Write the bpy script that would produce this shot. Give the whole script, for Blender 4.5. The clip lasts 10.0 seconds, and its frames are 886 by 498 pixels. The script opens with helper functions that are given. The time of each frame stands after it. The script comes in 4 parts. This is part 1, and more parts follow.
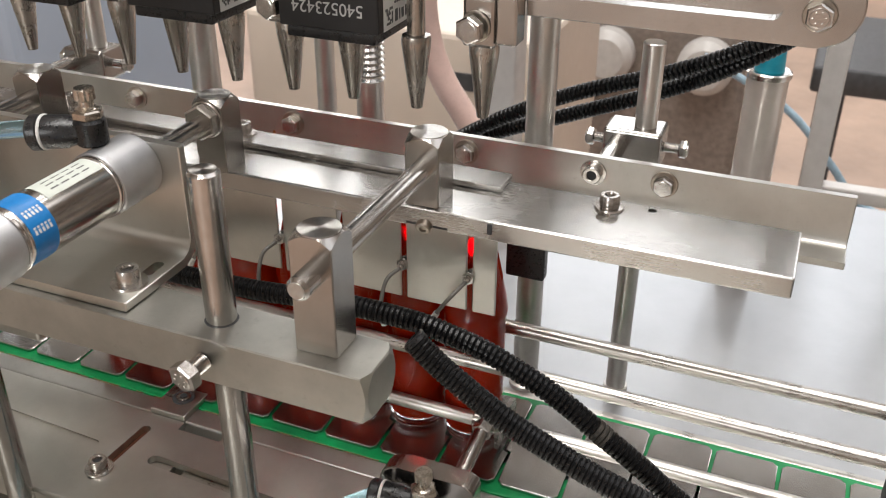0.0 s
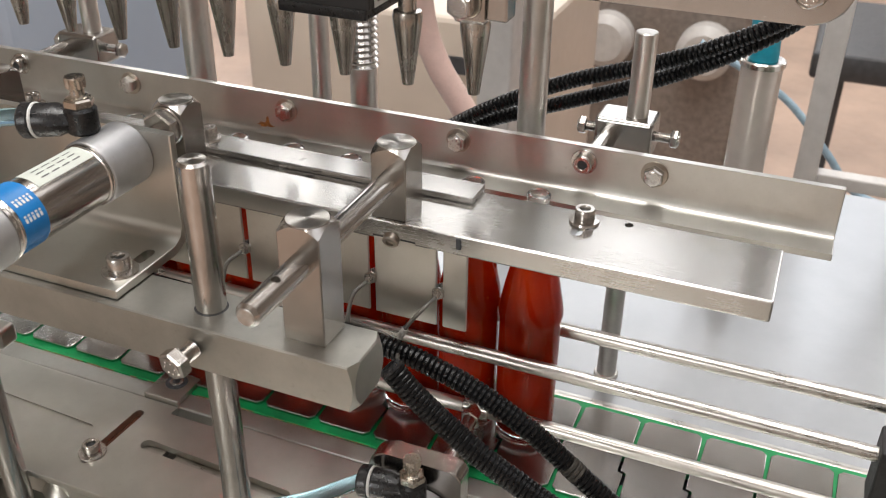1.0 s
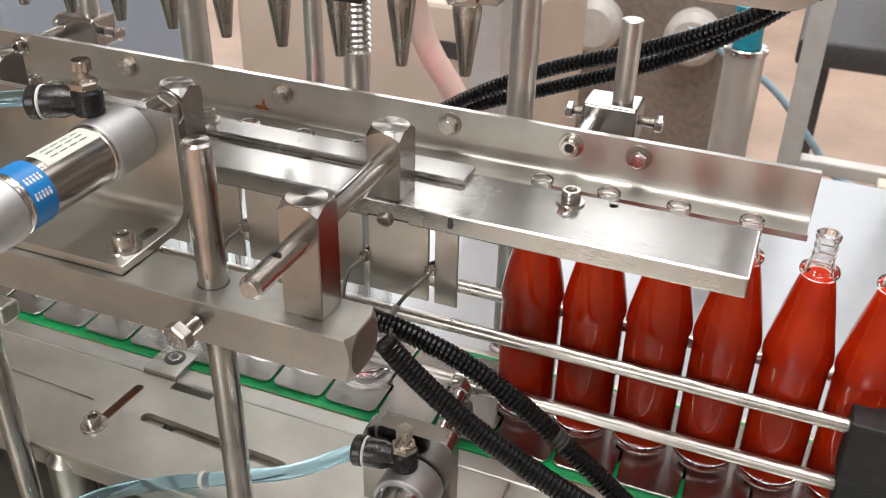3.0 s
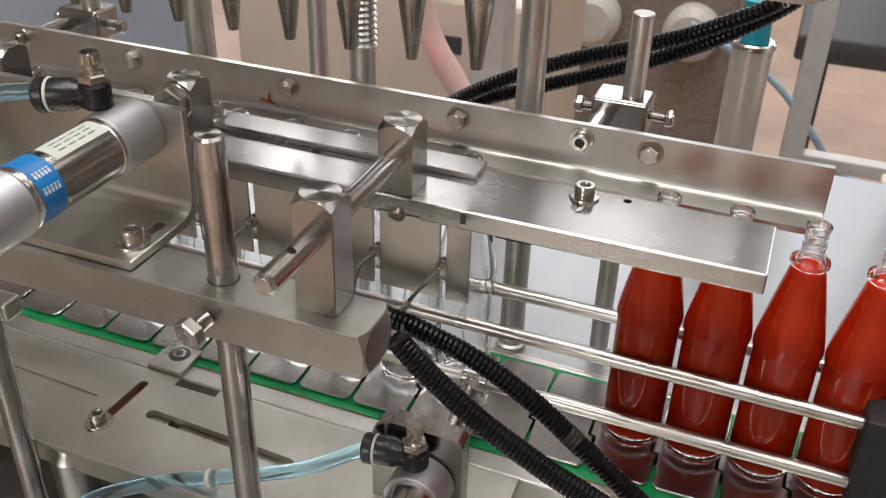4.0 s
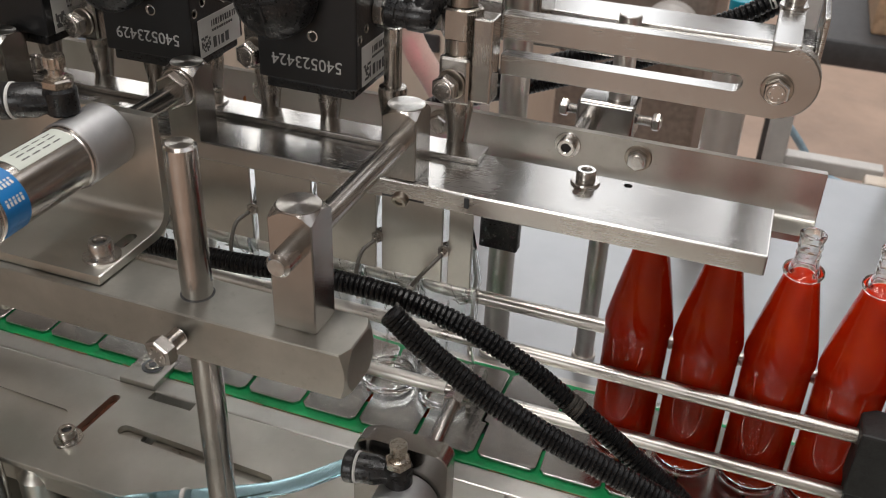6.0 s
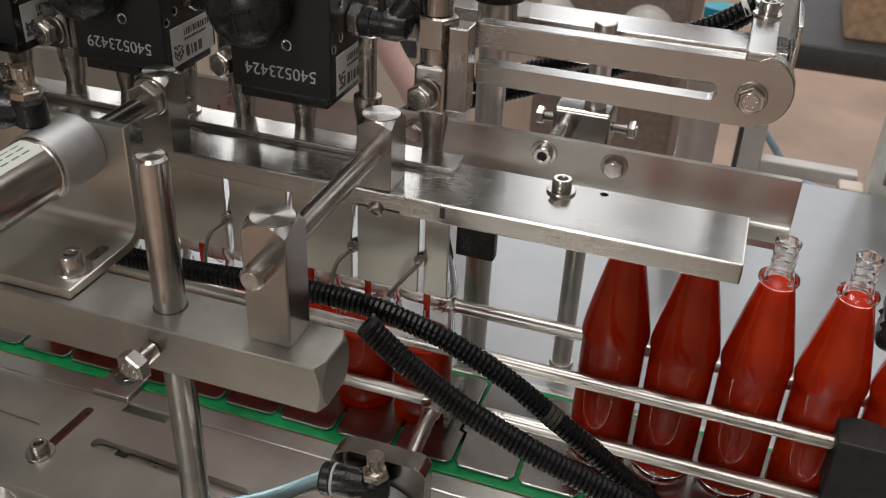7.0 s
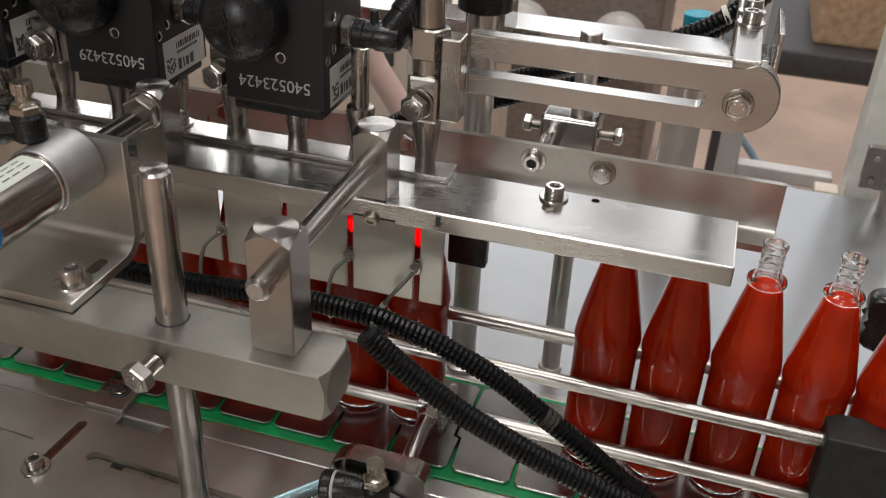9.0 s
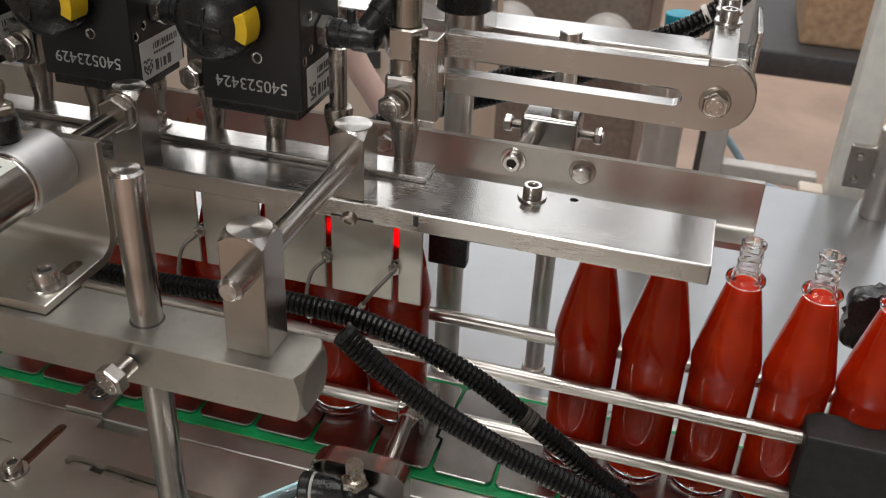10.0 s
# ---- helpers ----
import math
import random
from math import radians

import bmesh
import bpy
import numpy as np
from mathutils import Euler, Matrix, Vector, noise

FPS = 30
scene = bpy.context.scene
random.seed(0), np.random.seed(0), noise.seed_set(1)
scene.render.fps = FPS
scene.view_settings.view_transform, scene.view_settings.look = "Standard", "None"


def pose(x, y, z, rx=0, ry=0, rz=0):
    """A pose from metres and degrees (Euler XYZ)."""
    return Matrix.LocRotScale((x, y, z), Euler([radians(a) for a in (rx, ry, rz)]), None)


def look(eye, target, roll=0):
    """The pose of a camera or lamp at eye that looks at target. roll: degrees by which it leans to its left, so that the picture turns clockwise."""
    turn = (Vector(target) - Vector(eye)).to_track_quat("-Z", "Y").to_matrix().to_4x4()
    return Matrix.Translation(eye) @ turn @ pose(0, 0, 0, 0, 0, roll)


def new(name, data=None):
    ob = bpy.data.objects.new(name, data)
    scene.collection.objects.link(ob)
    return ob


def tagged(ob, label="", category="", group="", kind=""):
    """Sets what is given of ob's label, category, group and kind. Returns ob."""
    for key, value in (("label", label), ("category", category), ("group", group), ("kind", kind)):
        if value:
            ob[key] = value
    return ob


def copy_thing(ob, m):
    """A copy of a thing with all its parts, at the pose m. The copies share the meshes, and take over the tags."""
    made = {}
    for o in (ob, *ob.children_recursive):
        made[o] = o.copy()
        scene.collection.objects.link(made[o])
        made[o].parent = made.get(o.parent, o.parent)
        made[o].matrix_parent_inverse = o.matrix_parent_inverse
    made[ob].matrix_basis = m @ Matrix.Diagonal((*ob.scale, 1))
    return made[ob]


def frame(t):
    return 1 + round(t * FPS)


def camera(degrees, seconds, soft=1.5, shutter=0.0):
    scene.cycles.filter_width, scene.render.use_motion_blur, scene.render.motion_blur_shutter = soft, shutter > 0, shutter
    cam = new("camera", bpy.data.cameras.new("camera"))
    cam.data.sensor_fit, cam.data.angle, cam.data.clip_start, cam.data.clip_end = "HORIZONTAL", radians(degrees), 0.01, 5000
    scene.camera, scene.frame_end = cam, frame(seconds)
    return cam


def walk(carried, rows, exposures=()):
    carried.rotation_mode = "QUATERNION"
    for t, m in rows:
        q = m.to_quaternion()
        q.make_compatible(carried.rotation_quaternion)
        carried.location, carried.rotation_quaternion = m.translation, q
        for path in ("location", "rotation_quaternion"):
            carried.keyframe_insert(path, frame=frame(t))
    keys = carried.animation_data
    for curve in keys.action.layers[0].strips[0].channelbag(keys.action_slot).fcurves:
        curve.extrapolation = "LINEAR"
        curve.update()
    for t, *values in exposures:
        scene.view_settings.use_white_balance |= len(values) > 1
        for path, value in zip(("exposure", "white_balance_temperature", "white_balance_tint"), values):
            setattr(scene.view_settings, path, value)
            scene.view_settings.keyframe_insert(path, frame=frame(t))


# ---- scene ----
cam = camera(50.3, 10.0, 1.0)
METRES, EYE, TILT, LEAN, TURN = 0.105, 0.385, 0.0, 0.0, 22.0
ROWS = [
    (0.0, 0.0, 0.0, 0.0, 0.17, -29.13, -0.31),
    (0.5, -0.0067, 0.07, 0.0647, 0.25, -29.64, -0.78),
    (1.0, 0.0483, -0.0101, 0.0434, 0.33, -30.2, -0.62),
    (1.5, 0.026, -0.118, 0.077, 0.37, -30.55, -0.71),
    (2.0, 0.0251, -0.164, 0.1089, 0.25, -30.76, -0.84),
    (2.5, 0.0416, -0.1852, 0.1139, 0.04, -30.96, -1.01),
    (4.0, -0.0534, -0.1329, 0.0844, -0.43, -31.42, -1.42),
    (4.5, -0.0798, -0.0582, 0.0594, -0.53, -31.52, -1.51),
    (5.0, -0.0569, -0.0004, 0.0561, -0.84, -31.57, -1.63),
    (5.5, -0.0863, 0.028, 0.0539, -1.22, -31.64, -1.75),
    (7.0, -0.0667, 0.0773, 0.0697, -3.01, -31.35, -2.31),
    (7.5, -0.0858, 0.0897, 0.0734, -3.63, -31.18, -2.33),
    (8.0, -0.1239, 0.071, 0.0931, -4.16, -31.05, -2.29),
    (8.5, -0.1674, 0.0409, 0.1118, -4.55, -30.95, -2.3),
    (9.0, -0.1774, 0.0334, 0.103, -4.87, -30.87, -2.37),
    (9.5, -0.1549, 0.0334, 0.0936, -5.16, -30.79, -2.44),
    (10.0, -0.1113, 0.0327, 0.0888, -5.45, -30.7, -2.36),
]
walk(cam, [(t, pose(0, 0, EYE, TILT, LEAN, TURN) @ pose(METRES * x, METRES * y, METRES * z, 90 + pitch, roll, yaw)) for t, x, y, z, yaw, pitch, roll in ROWS],
     [(0.0, 0.21), (1.0, 0.18), (2.5, 0.4), (3.9, -0.08), (4.5, -0.13), (5.5, -0.25), (6.5, -0.52), (7.5, -0.57), (8.5, -0.47), (10.0, -0.40)])
cam.data.dof.use_dof, cam.data.dof.focus_distance, cam.data.dof.aperture_fstop = True, 0.48, 22.0

# ---- world and light ----
world = bpy.data.worlds.new("sky")
scene.world = world
world.use_nodes = True
_nt = world.node_tree
_sky = _nt.nodes.new("ShaderNodeTexSky")
_sky.sky_type, _sky.sun_disc = "NISHITA", False
_sky.sun_elevation, _sky.sun_rotation = radians(50), radians(30)
_nt.links.new(_sky.outputs[0], _nt.nodes["Background"].inputs[0])
_nt.nodes["Background"].inputs[1].default_value = 0.1


def area_lamp(name, m, sx, sy, power, colour):
    d = bpy.data.lights.new(name, "AREA")
    d.shape, d.size, d.size_y, d.energy, d.color = "RECTANGLE", sx, sy, power, colour
    ob = new(name, d)
    ob.matrix_basis = m
    return ob


# daylight in the unseen openings of the hall, placed after reflections in the steel
for x, w, power in ((-0.75, 0.7, 190), (0.45, 0.5, 80)):
    area_lamp("roof_light", look((x, 0.6, 4.6), (x, 0.6, 0)), w, 6.0, power, (1.0, 0.965, 0.925))
area_lamp("roof_light", look((2.6, 1.6, 4.6), (2.6, 1.6, 0)), 1.6, 6.0, 40, (1.0, 0.955, 0.90))
for x, power in ((-5.0, 46), (-3.7, 42), (-2.4, 32), (-1.1, 21), (0.2, 20), (1.5, 22), (2.8, 25)):
    area_lamp("window_light", look((x, 6.75, 2.9), (x * 0.8, 0.0, 0.6)), 0.75, 2.6, power, (1.0, 0.99, 0.975))
# added fill light behind the camera, in an opening made for it
area_lamp("window_light", look((-1.0, -4.75, 1.6), (-0.2, 0.5, 0.2)), 1.4, 2.2, 62, (1.0, 0.98, 0.95))


# red light of the sensor heads, towards the bottle necks
for k in (0, 1, 2, 3, 4, 5):
    d = bpy.data.lights.new("sensor_light", "SPOT")
    d.energy, d.color, d.spot_size, d.spot_blend, d.shadow_soft_size = 0.30, (1.0, 0.0, 0.17), radians(32), 0.8, 0.0008
    ob = new("sensor_light", d)
    ob.matrix_basis = look((-0.1462 - 0.0375 * k, 0.409, 0.1385), (-0.1535 - 0.0375 * k, 0.430, 0.1325))


# ---- materials ----
def material(name):
    m = bpy.data.materials.new(name)
    m.use_nodes = True
    n = m.node_tree.nodes
    return m, n, m.node_tree.links, n["Principled BSDF"]


def ramp(n, l, src, stops):
    r = n.new("ShaderNodeValToRGB")
    e = r.color_ramp.elements
    while len(e) < len(stops):
        e.new(0.5)
    for el, (p, c) in zip(e, stops):
        el.position, el.color = p, (*c, 1) if len(c) == 3 else c
    l.new(src, r.inputs[0])
    return r.outputs[0]


def noise_tex(n, l, scale, detail=4.0, stretch=(1, 1, 1), rough=0.55):
    tc, mp, t = n.new("ShaderNodeTexCoord"), n.new("ShaderNodeMapping"), n.new("ShaderNodeTexNoise")
    mp.inputs["Scale"].default_value = stretch
    t.inputs["Scale"].default_value, t.inputs["Detail"].default_value, t.inputs["Roughness"].default_value = scale, detail, rough
    l.new(tc.outputs["Object"], mp.inputs[0])
    l.new(mp.outputs[0], t.inputs[0])
    return t.outputs[0]


def grey(v):
    return (v, v, v)


def bump(n, l, src, bsdf, strength, distance):
    b = n.new("ShaderNodeBump")
    b.inputs["Strength"].default_value, b.inputs["Distance"].default_value = strength, distance
    l.new(src, b.inputs["Height"])
    l.new(b.outputs[0], bsdf.inputs["Normal"])


def steel(name, base=0.52, tint=(1.0, 0.965, 0.92), rough=(0.22, 0.42), grain=(1, 1, 1), stain=0.0, relief=0.15, vary=(0.78, 1.14), dirt=0.25):
    """Metal with a fine grain, broad cloudy wear, scattered dull spots and, with stain, brown deposits."""
    m, n, l, b = material(name)
    b.inputs["Metallic"].default_value = 1.0
    fine = noise_tex(n, l, 2600, 3, grain)
    big = noise_tex(n, l, 22, 6, (1, 1, 1), 0.62)
    spots = noise_tex(n, l, 210, 5, (1, 1, 1), 0.7)
    c0, c1 = [tuple(base * f * t for t in tint) for f in vary]
    col = ramp(n, l, big, [(0.3, c0), (0.7, c1)])

    def layer(mask, colour, col):
        mx = n.new("ShaderNodeMixRGB")
        mx.inputs[2].default_value = (*colour, 1)
        l.new(mask, mx.inputs[0])
        l.new(col, mx.inputs[1])
        return mx.outputs[0]

    if dirt:
        col = layer(ramp(n, l, spots, [(0.60, grey(0)), (0.80, grey(dirt))]), (0.17, 0.13, 0.095), col)
    if stain:
        patch = noise_tex(n, l, 34, 8, (1, 1, 1), 0.7)
        col = layer(ramp(n, l, patch, [(0.62 - stain * 0.1, grey(0)), (0.76, grey(0.6))]), (0.24, 0.14, 0.08), col)
    l.new(col, b.inputs["Base Color"])
    mean, half = (rough[0] + rough[1]) / 2, (rough[1] - rough[0]) / 2
    r0 = ramp(n, l, big, [(0.3, grey(mean - half)), (0.7, grey(mean + half * 0.7))])
    r1 = ramp(n, l, fine, [(0.3, grey(0.0)), (0.7, grey(0.035))])
    add = n.new("ShaderNodeMath")
    l.new(r0, add.inputs[0])
    l.new(r1, add.inputs[1])
    l.new(add.outputs[0], b.inputs["Roughness"])
    bump(n, l, fine, b, relief * 0.1, 0.0001)
    return m


def plain(name, colour, rough=0.5, metal=0.0, vary=0.25, scale=60, coat=0.0, relief=0.1, shine=0.5):
    m, n, l, b = material(name)
    t = noise_tex(n, l, scale, 6)
    c0, c1 = [tuple(min(1, c * f) for c in colour) for f in (1 - vary, 1 + vary)]
    l.new(ramp(n, l, t, [(0.3, c0), (0.7, c1)]), b.inputs["Base Color"])
    f = noise_tex(n, l, scale * 12, 3)
    l.new(ramp(n, l, f, [(0.3, grey(max(0.02, rough * 0.8))), (0.7, grey(min(1, rough * 1.2)))]), b.inputs["Roughness"])
    b.inputs["Metallic"].default_value = metal
    b.inputs["Coat Weight"].default_value = coat
    b.inputs["Specular IOR Level"].default_value = shine
    b.inputs["Coat Roughness"].default_value = 0.05
    if relief:
        bump(n, l, f, b, relief, 0.0003)
    return m


STEEL_X = steel("brushed steel along", 0.54, (1.0, 0.975, 0.90), grain=(0.04, 1, 1))
STEEL_PLATE = steel("satin steel plate", 0.52, (1.0, 0.975, 0.935), rough=(0.19, 0.29), grain=(0.03, 1, 1), vary=(0.84, 1.08))
STEEL_RAIL = steel("brushed rail steel", 0.60, (1.0, 0.985, 0.93), rough=(0.28, 0.39), grain=(0.03, 1, 1), vary=(0.86, 1.08))
STEEL_BLOCK = steel("milled steel block", 0.46, (1.0, 0.955, 0.90), (0.17, 0.27), (1, 1, 0.05), relief=0.12)
STEEL_CAST = steel("blasted steel beam", 0.49, (1.0, 0.985, 0.905), (0.31, 0.44), (1, 1, 1), relief=0.3)
STEEL_ROD = steel("turned steel rod", 0.58, rough=(0.15, 0.24), grain=(1, 1, 1), relief=0.05)
STEEL_PILLAR = steel("streaked steel pillar", 0.56, (1.0, 0.965, 0.92), (0.15, 0.25), (1, 1, 0.03), relief=0.5, vary=(0.62, 1.15))
STEEL_GUIDE = steel("dull guide rod steel", 0.54, (1.0, 0.955, 0.89), (0.24, 0.34), (0.05, 1, 1), relief=0.1)
STEEL_POST = steel("worn steel post", 0.72, rough=(0.27, 0.38), grain=(1, 1, 0.05), stain=0.1)
STEEL_BOLT = steel("bolt steel", 0.62, rough=(0.14, 0.3))
STEEL_DECK = steel("scuffed deck steel", 0.61, (1.0, 0.98, 0.905), (0.28, 0.38), (0.3, 1, 1), vary=(0.88, 1.07), dirt=0.15)
STEEL_BED = steel("bright bed sheet", 0.45, (0.97, 1.0, 1.03), (0.34, 0.40), (1, 1, 1), relief=0.02, vary=(0.94, 1.05), dirt=0.0)
STEEL_STAINED = steel("stained washer steel", 0.50, (1.0, 0.90, 0.78), (0.25, 0.4), stain=0.9)
STEEL_NOZZLE = steel("nozzle steel", 0.52, (1, 0.95, 0.88), (0.16, 0.32), (1, 1, 0.05), stain=0.35)


def turned_face(axis):
    """A faced end with circular tool marks about an axis."""
    m, n, l, b = material("turned end face")
    b.inputs["Metallic"].default_value = 1.0
    t = noise_tex(n, l, 300, 4)
    l.new(ramp(n, l, t, [(0.3, (0.50, 0.485, 0.46)), (0.7, (0.64, 0.625, 0.60))]), b.inputs["Base Color"])
    b.inputs["Roughness"].default_value = 0.34
    b.inputs["Anisotropic"].default_value = 0.85
    g = n.new("ShaderNodeTangent")
    g.direction_type, g.axis = "RADIAL", axis
    l.new(g.outputs[0], b.inputs["Tangent"])
    return m


STEEL_FACE, STEEL_END = turned_face("Z"), turned_face("Y")
ALLOY = steel("matt cylinder alloy", 0.62, (0.97, 0.98, 1.0), (0.42, 0.55), relief=0.2)
CHAIN = steel("polished chain plate", 0.50, (1.0, 0.98, 0.95), (0.14, 0.26), (0.3, 1, 1), relief=0.03)
GREEN = plain("green wear strip", (0.0, 0.30, 0.085), 0.4, vary=0.3)
BLACK = plain("black rubber hose", (0.0045, 0.0045, 0.005), 0.30, vary=0.35, shine=0.32)
WORN = plain("chafed rubber", (0.030, 0.026, 0.021), 0.7, vary=0.7, scale=500)
RUBBER = plain("dull black plastic", (0.010, 0.010, 0.010), 0.62, vary=0.5, scale=150, relief=0.3)
BLACK_GLOSS = plain("black fitting plastic", (0.012, 0.012, 0.013), 0.3, relief=0.0)
BLACK_VALVE = plain("anodised valve body", (0.013, 0.013, 0.014), 0.38, vary=0.12, relief=0.3)
BRASS = steel("nickel brass", 0.58, (1.0, 0.91, 0.79), (0.2, 0.35))
BLUE = plain("blue band", (0.01, 0.19, 0.52), 0.38, vary=0.1)
WHITE = plain("white label", (0.72, 0.72, 0.70), 0.5, vary=0.05)
LABEL = plain("pale green label", (0.62, 0.66, 0.60), 0.45, vary=0.05)
INK = plain("grey ink", (0.12, 0.12, 0.12), 0.6)
MARK = plain("pale marking", (0.5, 0.5, 0.49), 0.6)
YELLOW = plain("yellow insert", (0.75, 0.5, 0.02), 0.4)
CABLE = plain("grey cable", (0.16, 0.15, 0.135), 0.45)
CABLE_WHITE = plain("white cable tie", (0.7, 0.68, 0.64), 0.5)
TEAL = plain("teal plastic", (0.01, 0.33, 0.46), 0.35)
FLOOR = plain("terracotta hall floor", (0.52, 0.38, 0.30), 0.45, vary=0.2, scale=3)
WALL = plain("grey hall wall", (0.44, 0.40, 0.36), 0.7, vary=0.1, scale=2)
FRAME_GREY = plain("grey frame paint", (0.56, 0.54, 0.52), 0.4, vary=0.08)
# near-black, also put in gaps and recesses where only shade is
DARK = plain("dark machinery", (0.05, 0.052, 0.056), 0.45)
BLUE_PAINT = plain("blue machine paint", (0.40, 0.47, 0.57), 0.4, vary=0.04, scale=4)
PINK_HOSE = plain("milky hose", (0.72, 0.52, 0.46), 0.3, vary=0.06)
PALE_TUBE = plain("milky plastic tube", (0.60, 0.54, 0.49), 0.22, metal=0.35, vary=0.06, coat=0.5)
FRAME_PALE = plain("pale frame paint", (0.82, 0.83, 0.78), 0.4, vary=0.08)
BEIGE = plain("beige cabinet paint", (0.68, 0.59, 0.50), 0.45, vary=0.06, scale=6)
RUST = plain("rust", (0.11, 0.034, 0.014), 0.8, vary=0.4)
STAIN = plain("faint rust", (0.42, 0.17, 0.05), 0.8, vary=0.5, scale=300)
GRIME = plain("dried grime", (0.27, 0.19, 0.10), 0.7, vary=0.4, scale=400)
BROWN = plain("dark brown machinery", (0.24, 0.20, 0.175), 0.5)
CARD = plain("brown card", (0.5, 0.34, 0.22), 0.8)
CABLE_BLUE = plain("pale blue cable", (0.32, 0.45, 0.55), 0.5)


def ketchup_material():
    m, n, l, b = material("tomato ketchup")
    t = noise_tex(n, l, 45, 6)
    col = ramp(n, l, t, [(0.3, (0.245, 0.0074, 0.0018)), (0.58, (0.36, 0.0185, 0.0028)), (0.76, (0.46, 0.046, 0.004))])
    # small air bubbles
    v = n.new("ShaderNodeTexVoronoi")
    v.inputs["Scale"].default_value = 330
    tc = n.new("ShaderNodeTexCoord")
    l.new(tc.outputs["Object"], v.inputs["Vector"])
    dot = ramp(n, l, v.outputs["Distance"], [(0.11, grey(1)), (0.17, grey(0))])
    some = ramp(n, l, noise_tex(n, l, 120, 2), [(0.56, grey(0)), (0.62, grey(0.7))])
    mul = n.new("ShaderNodeMath")
    mul.operation = "MULTIPLY"
    l.new(dot, mul.inputs[0])
    l.new(some, mul.inputs[1])
    mx = n.new("ShaderNodeMixRGB")
    mx.inputs[2].default_value = (0.80, 0.26, 0.11, 1)
    l.new(mul.outputs[0], mx.inputs[0])
    l.new(col, mx.inputs[1])
    l.new(mx.outputs[0], b.inputs["Base Color"])
    b.inputs["Roughness"].default_value = 0.5
    b.inputs["Specular IOR Level"].default_value = 0.0
    b.inputs["Subsurface Weight"].default_value = 0.6
    b.inputs["Subsurface Radius"].default_value = (0.011, 0.0030, 0.0008)
    b.inputs["Subsurface Scale"].default_value = 1.0
    return m


def glass_material(name, colour=(1, 1, 1), rough=0.01, ior=1.48):
    m, n, l, b = material(name)
    b.inputs["Base Color"].default_value = (*colour, 1)
    b.inputs["Transmission Weight"].default_value = 1.0
    b.inputs["Roughness"].default_value = rough
    b.inputs["IOR"].default_value = ior
    return m


KETCHUP = ketchup_material()
GLASS = glass_material("clear bottle glass", (0.97, 0.985, 0.98))
GLASS_EDGE = glass_material("moulded glass edge", (1.0, 0.97, 0.95), 0.04, 1.50)
TUBE_BLUE = glass_material("pale blue tube", (0.50, 0.78, 0.93), 0.12, 1.35)


def glow(name, colour, strength):
    m, n, l, b = material(name)
    b.inputs["Base Color"].default_value = (*colour, 1)
    b.inputs["Emission Color"].default_value = (*colour, 1)
    b.inputs["Emission Strength"].default_value = strength
    return m


LED = glow("red sensor light", (1.0, 0.0, 0.06), 1.6)


# ---- building helpers ----
def thing(name, loc, label, category, group="", kind=""):
    ob = new(name)
    ob.location = loc
    ob.empty_display_size = 0.02
    return tagged(ob, label, category, group, kind)


def offset(ob):
    p = Vector((0, 0, 0))
    while ob is not None:
        p += ob.location
        ob = ob.parent
    return p


def crease(me, sharp=35):
    """Smooth shading with sharp edges, and large faces kept flat beside small bevels."""
    me.shade_smooth()
    me.set_sharp_from_angle(angle=radians(sharp))
    bm = bmesh.new()
    bm.from_mesh(me)
    area = {f.index: f.calc_area() for f in bm.faces}
    for e in bm.edges:
        if e.smooth and len(e.link_faces) == 2:
            a, b = [area[f.index] for f in e.link_faces]
            if max(a, b) > 6 * min(a, b) and e.calc_face_angle(0) > 0.2:
                e.smooth = False
    bm.to_mesh(me)
    bm.free()


def part(name, bm, mat, parent=None, label="", smooth=True, at=None, sharp=35):
    """Links a bmesh, built in world coordinates, as one mesh under parent."""
    me = bpy.data.meshes.new(name)
    base = offset(parent) if parent else Vector((0, 0, 0))
    o = Vector(at) if at else base
    bmesh.ops.translate(bm, verts=bm.verts, vec=-o)
    bmesh.ops.recalc_face_normals(bm, faces=bm.faces)
    bm.to_mesh(me)
    bm.free()
    me.materials.append(mat)
    if smooth:
        crease(me, sharp)
    ob = new(name, me)
    if mat is GLASS or mat is GLASS_EDGE:
        ob.visible_shadow = False
    if parent:
        ob.parent = parent
    ob.location = o - base
    if label:
        ob["label"] = label
    return ob


def structure(name, bm, mat, label, category, smooth=True):
    return tagged(part(name, bm, mat, None, "", smooth), label, category, "", "structure")


def B():
    return bmesh.new()


def box(bm, x0, x1, y0, y1, z0, z1, bevel=0.0, seg=2):
    r = bmesh.ops.create_cube(bm, size=1.0)
    vs = r["verts"]
    bmesh.ops.scale(bm, verts=vs, vec=(x1 - x0, y1 - y0, z1 - z0))
    bmesh.ops.translate(bm, verts=vs, vec=((x0 + x1) / 2, (y0 + y1) / 2, (z0 + z1) / 2))
    if bevel:
        es = list({e for v in vs for e in v.link_edges})
        bmesh.ops.bevel(bm, geom=es, offset=bevel, segments=seg, affect="EDGES", profile=0.5)
    return bm


